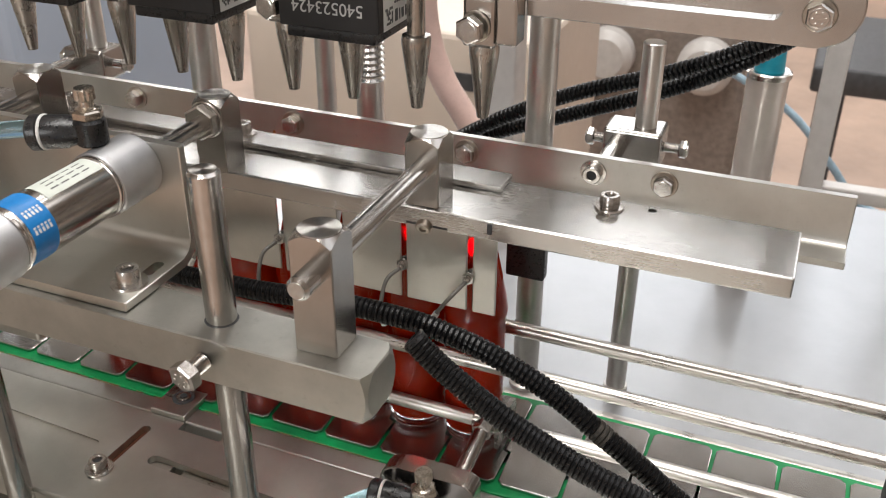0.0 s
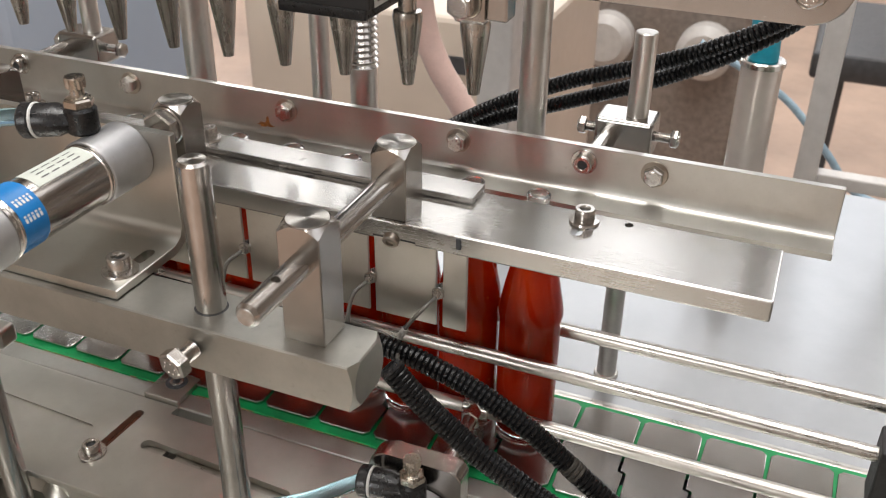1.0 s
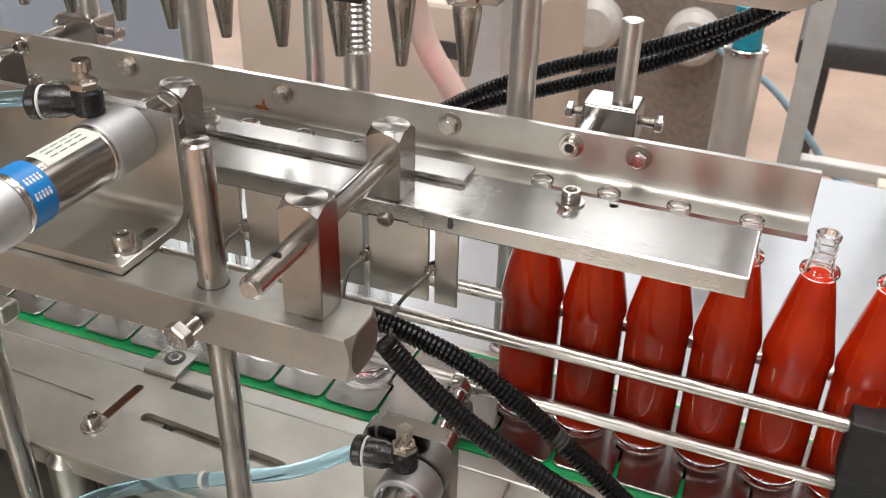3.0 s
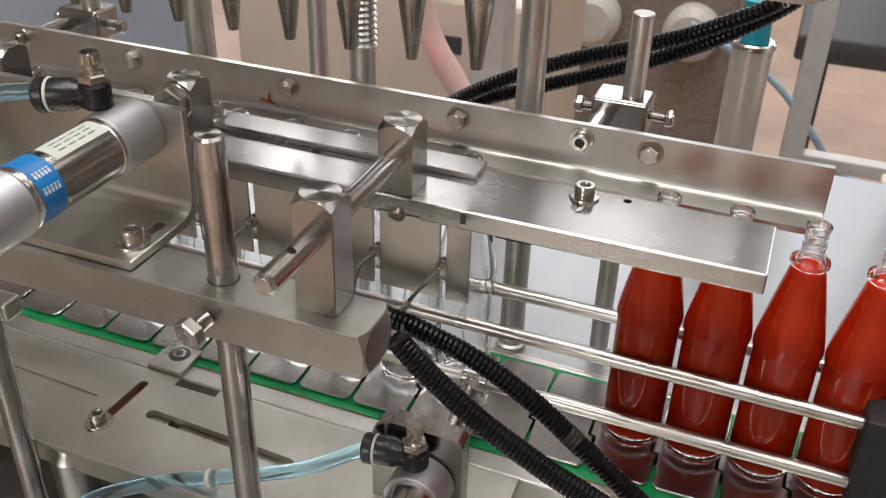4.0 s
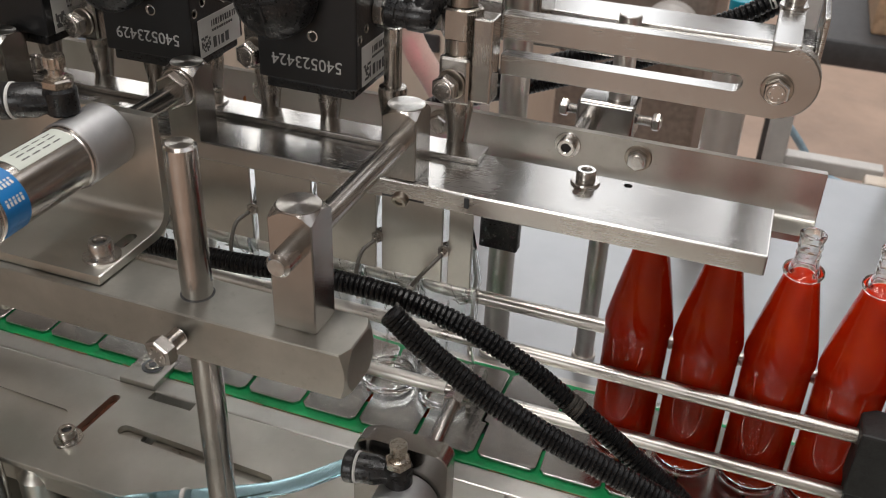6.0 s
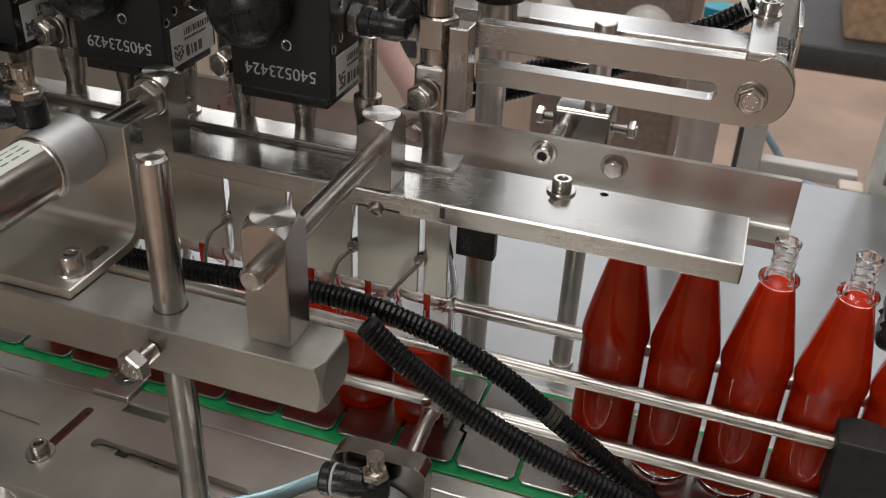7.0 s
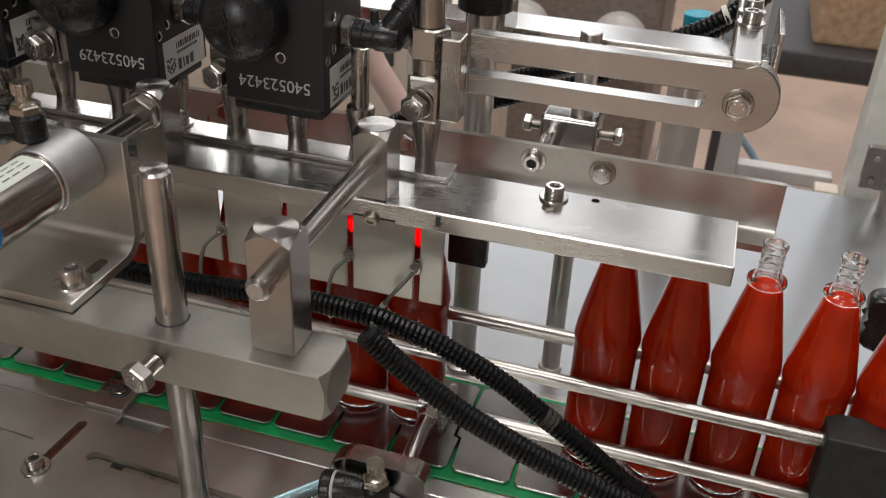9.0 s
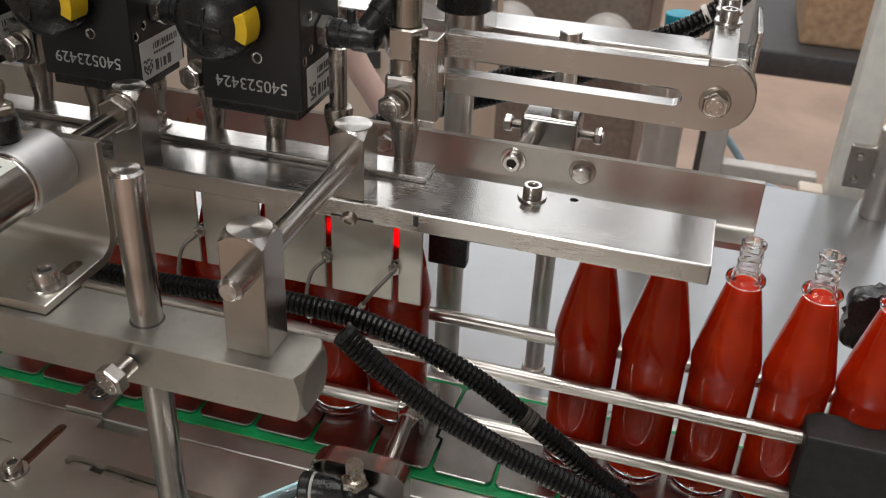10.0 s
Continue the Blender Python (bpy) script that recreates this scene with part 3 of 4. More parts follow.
def guide_block(parent, x0, x1, y0, y1, z0, z1, name="guide_block"):
    """A square block whose top is turned to a cone with a round face."""
    cx, cy, w = (x0 + x1) / 2, (y0 + y1) / 2, max(x1 - x0, y1 - y0) / 2
    bm = meet(box(B(), x0, x1, y0, y1, z0, z1, 0.0005, 1),
              lathe(B(), [(w * 1.6, z0 - 0.01), (w * 1.6, z1 - w * 0.66), (w * 0.955, z1 - 0.0002), (w * 0.945, z1 + 0.0001)], (cx, cy, 0), (0, 0, 1), 64))
    block = part(name, bm, STEEL_BLOCK, parent, sharp=14)
    face(block, cx, cy, z1, w * 0.925)
    return block


def beam():
    b = thing("cross_beam", (-0.2175, 0.287, 0.115), "thick blasted steel beam with a rounded end on posts", "beam")
    bm = meet(box(B(), -0.75, -0.1420, 0.270, 0.299, 0.132, 0.155, 0.0006, 1),
              lathe(B(), [(0.030, -0.80), (0.030, -0.1520), (0.0135, -0.1421), (0.0130, -0.1419)], (0, 0.2845, 0.1435), (1, 0, 0), 72))
    part("bar", bm, STEEL_CAST, b, sharp=14)
    for x in (-0.2207, -0.3780):
        part("pillar", rod(B(), (x, 0.2865, -0.066), (x, 0.2865, 0.2270), 0.0069, 36, 0.0012), STEEL_PILLAR, b)
        face(b, x, 0.2865, 0.2270, 0.0056)
    # dark ring laid on the beam for the shade in the pillar's gap
    part("pillar_hole", lathe(B(), [(0.0076, -0.0006), (0.0076, 0.0001), (0.0069, 0.0001)], (-0.2207, 0.2865, 0.155), (0, 0, 1)), DARK, b)
    hex_bolt(b, (-0.2200, 0.270, 0.1440), (-0.16, -1, -0.12), 0.0125, 0.0062, 0.0, 0.0085, "clamp_screw")
    guide_block(b, -0.1787, -0.1592, 0.2785, 0.2965, 0.155, 0.2105)
    guide_block(b, -0.4230, -0.4040, 0.2785, 0.2965, 0.155, 0.2105)


beam()


def cylinder_unit():
    """The air cylinder that slides the comb, on its angle bracket."""
    cx, cz = -0.2885, 0.2020
    c = thing("air_cylinder", (cx, 0.30, 0.155), "steel air cylinder with blue band on an angle bracket", "air cylinder")
    # bracket: foot on the beam, upright in front of the plate
    out = [(0.2740, 0.1555), (0.3170, 0.1555)] + arc(0.3170, 0.1675, 0.012, -90, 0, 6)[1:] + [(0.3290, 0.2150), (0.3245, 0.2150), (0.3245, 0.1675)] + arc(0.3170, 0.1675, 0.0075, 0, -90, 6)[1:] + [(0.2740, 0.1600)]
    br = part("bracket", extrude_outline(B(), out, -0.40, -0.2620, lambda u, v, w: (w, u, v), 0.0006), STEEL_DECK, c)
    carve(br, slot_cut(-0.2700, 0.3000, -0.2700, 0.3080, 0.0028, 0.14, 0.18))
    cap_screw(c, (-0.2715, 0.2890, 0.1600), (0, 0, 1), 0.0056, 0.0070, 0.0088)
    part("front_head", lathe(B(), [(0.0152, 0), (0.0157, 0.0006), (0.0157, 0.0260), (0.0152, 0.0266)], (cx, 0.2980, cz), (0, 1, 0), 40), ALLOY, c)
    for y in (0.2955, 0.2400):
        part("crimp_ring", lathe(B(), [(0.0140, 0), (0.0150, 0.0005), (0.0150, 0.0014), (0.0140, 0.0020), (0.0150, 0.0027), (0.0140, 0.0032)], (cx, y, cz), (0, 1, 0), 40), STEEL_ROD, c)
    part("tube", lathe(B(), [(0.0143, 0), (0.0143, 0.070)], (cx, 0.2350, cz), (0, 1, 0), 48), STEEL_ROD, c)
    part("rear_head", lathe(B(), [(0.0120, 0), (0.0155, 0.0010), (0.0155, 0.0240), (0.0148, 0.0250)], (cx, 0.2150, cz), (0, 1, 0), 40), ALLOY, c)
    part("band", lathe(B(), [(0.01445, 0), (0.01455, 0.0002), (0.01455, 0.0128), (0.01445, 0.013)], (cx, 0.2445, cz), (0, 1, 0), 48), BLUE, c)
    bm = B()
    for row in range(2):
        for k in range(5):
            a = math.radians(20 + 30 * row)
            w = math.radians(1.6)
            y0 = 0.2462 + 0.0020 * k
            q = [(cx + 0.01462 * math.cos(b), yy, cz + 0.01462 * math.sin(b)) for b, yy in ((a - 4 * w, y0), (a + 4 * w, y0), (a + 4 * w, y0 + 0.0012), (a - 4 * w, y0 + 0.0012))]
            bm.faces.new([bm.verts.new(v) for v in q])
    part("band_print", bm, WHITE, c)
    # curved paper label
    bm = B()
    pts = [(math.radians(55 + 50 * k / 10)) for k in range(11)]
    lo = [bm.verts.new((cx + 0.01455 * math.cos(a), 0.2615, cz + 0.01455 * math.sin(a))) for a in pts]
    hi = [bm.verts.new((cx + 0.01455 * math.cos(a), 0.2950, cz + 0.01455 * math.sin(a))) for a in pts]
    for k in range(10):
        bm.faces.new((lo[k], lo[k + 1], hi[k + 1], hi[k]))
    lab = part("paper_label", bm, LABEL, c, "pale printed label")
    bm = B()
    for row in range(3):
        for k in range(4):
            a = math.radians(68 + 11 * row)
            y0 = 0.2665 + 0.0062 * k
            p = Vector((cx + 0.01466 * math.cos(a), y0, cz + 0.01466 * math.sin(a)))
            t = Vector((-math.sin(a), 0, math.cos(a))) * 0.00035
            f = Vector((0, 0.0045, 0))
            bm.faces.new([bm.verts.new(q) for q in (p - t, p + t, p + t + f, p - t + f)])
    part("print", bm, INK, lab)
    # elbow fitting with throttle screw
    fitting(c, (cx - 0.0080, 0.3090, cz + 0.0155), (-0.86, -0.30, -0.06), "fitting")
    air_tube("air_tube", [(cx - 0.0080 + o[0], 0.3110 + o[1], cz + 0.0225 + o[2]) for o in ((-0.029, -0.010, -0.0015), (-0.05, -0.0175, -0.004), (-0.09, -0.030, -0.011), (-0.16, -0.05, -0.03), (-0.24, -0.06, -0.08))], "pale blue air tube of the upper cylinder")


def fitting(parent, p, d, name):
    """A black push-in elbow with a knurled nickel throttle screw."""
    p, d = Vector(p), Vector(d).normalized()
    bm = lathe(B(), [(0.0066, 0), (0.0074, 0.001), (0.0074, 0.0110), (0.0062, 0.0125)], p, (0, 0, 1), 28)
    q = p + Vector((0, 0, 0.0062))
    lathe(bm, [(0.0062, 0), (0.0066, 0.008), (0.0078, 0.011), (0.0078, 0.0215), (0.0072, 0.0225)], q, d, 28)
    f = part(name, bm, BLACK_GLOSS, parent, "black push-in elbow fitting")
    part("collet", lathe(B(), [(0.0068, 0), (0.0084, 0.0012), (0.0084, 0.0052), (0.0074, 0.0064), (0.0045, 0.0064)], q + d * 0.0215, d, 28), BLACK_GLOSS, f)
    part("collet_ring", lathe(B(), [(0.0078, 0), (0.0083, 0.0004), (0.0083, 0.0012), (0.0078, 0.0016)], q + d * 0.0205, d, 28), WHITE, f)
    bm = hexagon(B(), p + Vector((0, 0, 0.0120)), (0, 0, 1), 0.0120, 0.0045)
    part("lock_nut", bm, BRASS, f)
    prof = [(0.0050, 0), (0.0052, 0.001), (0.0034, 0.0018), (0.0034, 0.0045), (0.0046, 0.0052), (0.0046, 0.0098), (0.0042, 0.0104)]
    bm = lathe(B(), prof, p + Vector((0, 0, 0.0160)), (0, 0, 1), 28)
    bm.verts.ensure_lookup_table()
    for i, v in enumerate(bm.verts):
        if 4 <= i // 28 <= 5 and i % 2:
            v.co.x, v.co.y = p.x + (v.co.x - p.x) * 0.90, p.y + (v.co.y - p.y) * 0.90
    part("throttle_screw", bm, BRASS, f)


def air_tube(name, ctrl, label):
    t = thing(name, ctrl[0], label, "air tube")
    part("tube", sweep(B(), smooth_path(ctrl, 0.004), 0.0041, 16), TUBE_BLUE, t)
    return t


cylinder_unit()


def stop_cylinder():
    cx, cz = -0.1300, 0.0290
    c = thing("stop_cylinder", (cx, 0.32, -0.066), "small air cylinder on a rounded steel bracket", "air cylinder")
    w = 0.0260
    bx = cx - 0.0125
    out = [(bx - w, -0.066), (bx + w, -0.066), (bx + w, 0.048)] + arc(bx + w - 0.006, 0.048, 0.006, 0, 90, 5)[1:] + arc(bx - w + 0.012, 0.042, 0.012, 90, 180, 6)
    part("bracket", extrude_outline(B(), out, 0.3300, 0.3420, lambda u, v, w_: (u, w_, v), 0.0008), STEEL_BLOCK, c)
    part("front_head", lathe(B(), [(0.0160, 0), (0.0165, 0.0006), (0.0165, 0.0190), (0.0155, 0.0200)], (cx - 0.006, 0.3095, cz - 0.006), (0, 1, 0), 40), ALLOY, c)
    part("tube", lathe(B(), [(0.0143, 0), (0.0143, 0.09)], (cx - 0.006, 0.2195, cz - 0.006), (0, 1, 0), 40), STEEL_ROD, c)
    fitting(c, (cx - 0.0095, 0.3215, cz + 0.0095), (-1.0, -0.12, -0.05), "fitting")
    x, y, z = cx - 0.0095, 0.3215, cz + 0.0157
    t = air_tube("air_tube", [(x - 0.026, y - 0.003, z - 0.0015), (-0.200, 0.3080, 0.0240), (-0.245, 0.3000, 0.0080), (-0.290, 0.2900, -0.0060), (-0.325, 0.2700, -0.0180), (-0.345, 0.2400, -0.0420), (-0.340, 0.20, -0.06)], "pale blue air tube of the lower cylinder")
    part("cable_tie", lathe(B(), [(0.0043, 0), (0.0052, 0.0003), (0.0052, 0.0025), (0.0043, 0.0028)], (-0.2520, 0.2985, 0.0058), (-1, -0.19, -0.33), 20), CABLE_WHITE, t)
    air_tube("air_tube", [(-0.128, 0.235, 0.006), (-0.165, 0.262, -0.004), (-0.215, 0.280, -0.018), (-0.262, 0.284, -0.032), (-0.310, 0.275, -0.046), (-0.36, 0.26, -0.058)], "pale blue air tube looped under the other")


stop_cylinder()


# ---- sliding comb plate ----
def comb_plate():
    g = thing("comb_plate", (-0.2, 0.38, 0.167), "sliding steel plate with a hanging sensor comb", "comb plate")
    y0, y1, zt = 0.3585, 0.4060, 0.1740
    lip = [(y0, zt - 0.0108), (y0 + 0.0032, zt - 0.0108), (y0 + 0.0032, zt - 0.0075), (y1, zt - 0.0075), (y1, zt), (y0, zt)]
    bm = extrude_outline(B(), lip, -0.62, 0.0100, lambda u, v, w: (w, u, v))
    bmesh.ops.recalc_face_normals(bm, faces=bm.faces)
    bmesh.ops.bevel(bm, geom=[e for e in bm.edges if e.calc_face_angle(0) > 1], offset=0.0009, segments=2, affect="EDGES", profile=0.5)
    pl = part("plate", bm, STEEL_PLATE, g)
    carve(pl, slot_cut(-0.0822, 0.3835, -0.0815, 0.3965, 0.0030, 0.15, 0.19))
    carve(pl, slot_cut(-0.0606, 0.4005, -0.0605, 0.4005, 0.0022, 0.15, 0.19))
    carve(pl, slot_cut(-0.2255, 0.3865, -0.2254, 0.3865, 0.0024, 0.15, 0.19))
    part("top_strip", box(B(), -0.62, -0.1365, 0.3900, 0.4085, zt + 0.0002, zt + 0.0034, 0.0006), STEEL_PLATE, g)
    cap_screw(g, (-0.0813, 0.3955, zt), (0, 0, 1), 0.0050, 0.0060, 0.0075)
    cap_screw(g, (-0.2969, 0.4000, zt + 0.0034), (0, 0, 1), 0.0050, 0.0060, 0.0075)
    cap_screw(g, (-0.4209, 0.4000, zt + 0.0034), (0, 0, 1), 0.0050, 0.0060, 0.0075)
    # blocks with the guide rods and the cylinder's rod
    for x in (-0.1675, -0.4130):
        guide_block(g, x - 0.0095, x + 0.0085, 0.3600, 0.3800, zt, 0.2105, "slide_block")
        r = part("guide_rod", rod(B(), (x, 0.2375, 0.1945), (x, 0.3650, 0.1945), 0.0052, 32, 0.0015), STEEL_ROD, g)
        part("rod_end", lathe(B(), [(0.0037, -0.0003), (0.0037, 0.0003), (0.0034, 0.0005)], (x, 0.2375, 0.1945), (0, -1, 0), 32), STEEL_END, r, at=(x, 0.2375, 0.1945), sharp=12)
        carve(r, rod(B(), (x + 0.001, 0.2575, 0.18), (x + 0.001, 0.2575, 0.21), 0.0020))
    guide_block(g, -0.2970, -0.2790, 0.3560, 0.3735, zt, 0.2145, "slide_block")
    part("piston_rod", rod(B(), (-0.2885, 0.3020, 0.2020), (-0.2885, 0.3600, 0.2020), 0.0050), STEEL_ROD, g)
    part("lock_nut", hexagon(B(), (-0.2885, 0.3488, 0.2035), (0, 1, 0), 0.0165, 0.0060), STEEL_BOLT, g)
    part("nut_washer", rod(B(), (-0.2885, 0.3548, 0.2035), (-0.2885, 0.3562, 0.2035), 0.0100), STEEL_BOLT, g)
    # comb
    yc = 0.3690
    edges = [-0.1305] + [-0.1450 - PITCH * k for k in range(9)]
    for k in range(9):
        x1 = edges[k] - (0.0016 if k else 0)
        x0 = edges[k + 1] + 0.0016
        bm = box(B(), x0, x1, yc, yc + 0.0016, 0.1125, 0.1665, 0.0005, 1)
        c = part("comb_tooth", bm, STEEL_DECK, g)
    for k in range(8):
        x = edges[k + 1]
        if k == 2:
            continue
        bm = rod(B(), (x, yc - 0.006, 0.1335), (x, yc + 0.010, 0.1335), 0.0016, 14)
        hexagon(bm, (x, yc - 0.0030, 0.1335), (0, 1, 0), 0.0062, 0.0028)
        hexagon(bm, (x, yc + 0.0018, 0.1335), (0, 1, 0), 0.0062, 0.0022)
        s = part("sensor_head", bm, STEEL_BOLT, g, "threaded steel light sensor head")
        part("lens", rod(B(), (x, yc + 0.0101, 0.1335), (x, yc + 0.0105, 0.1335), 0.0011, 12, 0.0001), LED, s)
        dx, dy, dz = ((-0.016, -0.010, -0.024) if k % 2 == 0 else (-0.0035, -0.012, -0.030))
        p = Vector((x, yc - 0.006, 0.1335))
        path = smooth_path([p, p + Vector((dx * 0.25 - (0.003 if k % 2 else 0), -0.008, -0.004)), p + Vector((dx * 0.7 - (0.003 if k % 2 else 0), dy, dz * 0.6)), p + Vector((dx, dy, dz))], 0.002)
        w = part("sensor_cable", sweep(B(), path, 0.0011, 8), CABLE, s)
        part("cable_marker", sweep(B(), path[-5:], 0.0017, 10), CABLE_WHITE, s)
    part("lower_bar", box(B(), -0.60, -0.4095, 0.3250, 0.3395, 0.0490, 0.0620, 0.0025, 3), STEEL_CAST, g, "steel bar below the comb")
    part("bar_stem", box(B(), -0.59, -0.54, 0.3340, 0.3395, 0.0621, zt - 0.0045, 0.0008), STEEL_CAST, g)
    part("stem_foot", box(B(), -0.59, -0.54, 0.3340, 0.3700, zt - 0.0044, zt - 0.0004, 0.0008), STEEL_CAST, g)
    part("end_pin", box(B(), -0.1325, -0.1300, 0.3578, 0.3584, 0.1668, 0.1725, 0.0002, 1), DARK, g)
    carve(pl, box(B(), -0.1760, -0.1535, 0.350, 0.3640, 0.1600, 0.1655))
    # dark plate added behind the notch as the shade inside it
    part("slot_backing", box(B(), -0.1775, -0.1520, 0.3641, 0.3648, 0.1610, 0.1664), DARK, g)
    bm = lathe(B(), [(0.0040, 0), (0.0042, 0.0006), (0.0042, 0.0034), (0.0036, 0.0042), (0.0020, 0.0042), (0.0018, 0.0030)], (-0.1663, 0.3605, 0.1648), (0, -0.9, -0.43), 20)
    part("clamp_nut", bm, STEEL_STAINED, g, "small round nut under the plate edge")
    return g


comb = comb_plate()


# ---- corrugated hoses ----
def corrugated(name, ctrl, r, label, pitch=0.0028, depth=0.15, worn=None):
    h = thing(name, ctrl[0], label, "hose", "corrugated hoses")
    step = pitch / 8
    pts = smooth_path(ctrl, step)
    ribs = lambda s: r * (1.0 - depth * max(0.0, math.cos(2 * math.pi * s / pitch)) ** 2)
    part("hose", sweep(B(), pts, ribs, 16), BLACK, h)
    if worn:
        ring = [i for i, p in enumerate(pts) if worn[0] < p.x < worn[1]]
        part("worn_ribs", sweep(B(), [pts[i] for i in ring], lambda s: ribs(s + ring[0] * step) + 0.00012, 16), WORN, h, "chafed dusty ribs")
    return h


hose_a = corrugated("corrugated_hose", [(-0.33, 0.346, 0.1040), (-0.254, 0.345, 0.1065), (-0.213, 0.345, 0.1100), (-0.184, 0.345, 0.1110), (-0.156, 0.345, 0.1100), (-0.138, 0.345, 0.1067), (-0.117, 0.345, 0.1010), (-0.087, 0.345, 0.0872), (-0.060, 0.345, 0.0695), (-0.032, 0.345, 0.0500), (0.01, 0.342, 0.018), (0.04, 0.335, -0.04)], 0.0055, "black corrugated cable hose hanging past the beam", worn=(-0.0645, -0.0585))
hose_b = corrugated("corrugated_hose", [(-0.1485, 0.320, 0.1180), (-0.1400, 0.320, 0.1105), (-0.1300, 0.320, 0.1030), (-0.1140, 0.320, 0.0925), (-0.0970, 0.320, 0.0828), (-0.0650, 0.320, 0.0690), (-0.0400, 0.320, 0.0605), (-0.0100, 0.319, 0.0510), (0.022, 0.317, 0.040), (0.06, 0.31, -0.01)], 0.0060, "black corrugated cable hose with a cut end", 0.0026, 0.09)


for dz in (0.0, -0.0022):
    part("cable", sweep(B(), smooth_path([(-0.1450, 0.3210, 0.1130 + dz), (-0.1510, 0.3310, 0.1120 + dz), (-0.1600, 0.3500, 0.1090 + dz), (-0.1800, 0.3580, 0.1070 + dz), (-0.22, 0.360, 0.1060 + dz)], 0.002), 0.0011, 8), CABLE, hose_b, "thin grey cable")

part("end_ring", lathe(B(), [(0.0062, 0), (0.0060, 0.0018), (0.0048, 0.0028), (0.0036, 0.0029), (0.0034, 0.0004)], (-0.1484, 0.320, 0.1179), (-0.74, 0.0, 0.67), 20), BLACK_GLOSS, hose_b)

# ---- bottles ----
BOTTLE = [(0.0150, 0.0006), (0.0162, 0.0), (0.0171, 0.0014), (0.0166, 0.0030), (0.0173, 0.0046), (0.0168, 0.0064), (0.0176, 0.0084), (0.0177, 0.0130),
          (0.0178, 0.0800), (0.0178, 0.0838), (0.0184, 0.0858), (0.0187, 0.0880), (0.0185, 0.0905), (0.0176, 0.0965), (0.0155, 0.1075), (0.0130, 0.1192), (0.0104, 0.1310), (0.0090, 0.1370),
          (0.0086, 0.1386), (0.0099, 0.1397), (0.0103, 0.1411), (0.0099, 0.1425), (0.0072, 0.1438), (0.0062, 0.1470), (0.0058, 0.1500), (0.0062, 0.1509), (0.0062, 0.1516), (0.0058, 0.1526),
          (0.0058, 0.1545), (0.0062, 0.1554), (0.0062, 0.1561), (0.0058, 0.1571), (0.0059, 0.1598), (0.0065, 0.1608), (0.0065, 0.1624), (0.0058, 0.1631)]


def bottle_glass(bm, x):
    inner = [(max(0.004, r - (0.0013 if z < 0.14 else 0.0017)), z) for r, z in BOTTLE if z > 0.008 and not 0.1396 < z < 0.1445 and not (z > 0.149 and z < 0.160)]
    inner = [(0.0030, 0.0072), (0.0135, 0.0064)] + [(r, z) for r, z in inner[:-1] if z > 0.0080]
    prof = [(0.0030, 0.0016)] + BOTTLE + [(0.0046, 0.1630)] + list(reversed(inner))
    lathe(bm, prof, (x, CY, 0.0), (0, 0, 1), 40, True)
    return bm


def arch(bm, x, zc, a0):
    """A raised arch on the body, as moulded in the glass."""
    path = []
    for k in range(25):
        t = math.pi * k / 24
        a = math.radians(a0) - 0.0082 * math.cos(t) / 0.0178
        path.append((x + 0.01775 * math.cos(a), CY + 0.01775 * math.sin(a), zc - 0.024 * math.sin(t) ** 0.8))
    return sweep(bm, path, 0.00055, 8)


LEVEL_BODY, LEVEL_TOP = 0.0875, 0.1384


def ketchup_body(bm, x):
    pts = [(r - 0.0010, z) for r, z in BOTTLE if 0.0080 < z < LEVEL_BODY]
    pts = [(0.0140, 0.0066)] + pts + [(0.0176, LEVEL_BODY)]
    return lathe(bm, pts, (x, CY, 0), (0, 0, 1), 40)


def ketchup_shoulder(bm, x):
    pts = [(r - 0.0010, z) for r, z in BOTTLE if LEVEL_BODY < z < LEVEL_TOP]
    pts = [(0.0174, LEVEL_BODY + 0.0002)] + pts + [(0.0072, LEVEL_TOP)]
    return lathe(bm, pts, (x, CY, 0), (0, 0, 1), 40)


def make_bottle(x, label, filled):
    b = thing("ketchup_bottle" if filled else "glass_bottle", (x, CY, 0.0), label, "bottle", "bottles on the chain")
    part("glass", bottle_glass(B(), x), GLASS, b)
    for zc in (0.0845, 0.055):
        for a0 in (-98, 82):
            part("moulded_arch", arch(B(), x, zc, a0), GLASS_EDGE, b)
    k = []
    if filled:
        pts = [(0.0140, 0.0066)] + [(r - 0.0010, z) for r, z in BOTTLE if 0.0080 < z < LEVEL_TOP] + [(0.0074, LEVEL_TOP)]
        part("ketchup", lathe(B(), pts, (x, CY, 0), (0, 0, 1), 40), KETCHUP, b, "red ketchup")
    else:
        k.append(part("ketchup", ketchup_body(B(), x), KETCHUP, b, "red ketchup in the body"))
        k.append(part("shoulder_ketchup", ketchup_shoulder(B(), x), KETCHUP, b, "red ketchup in the shoulder"))
    return b, k


SHIFT = 0.3735
movers = []
fills = []
full, _ = make_bottle(FIRST, "glass bottle full of red ketchup, open, on the chain", True)
movers.append((full, FIRST))
for k in range(1, 8):
    x = FIRST - PITCH * k
    movers.append((copy_thing(full, pose(x, CY, 0)), x))
empty, parts = make_bottle(FIRST - SHIFT, "clear open glass bottle being filled with ketchup", False)
movers.append((empty, FIRST - SHIFT))
fills.append(parts)
for k in range(1, 8):
    x = FIRST - SHIFT - PITCH * k
    o = copy_thing(empty, pose(x, CY, 0))
    movers.append((o, x))
    fills.append([c for c in sorted(o.children, key=lambda c: c.name) if "ketchup" in c.name])


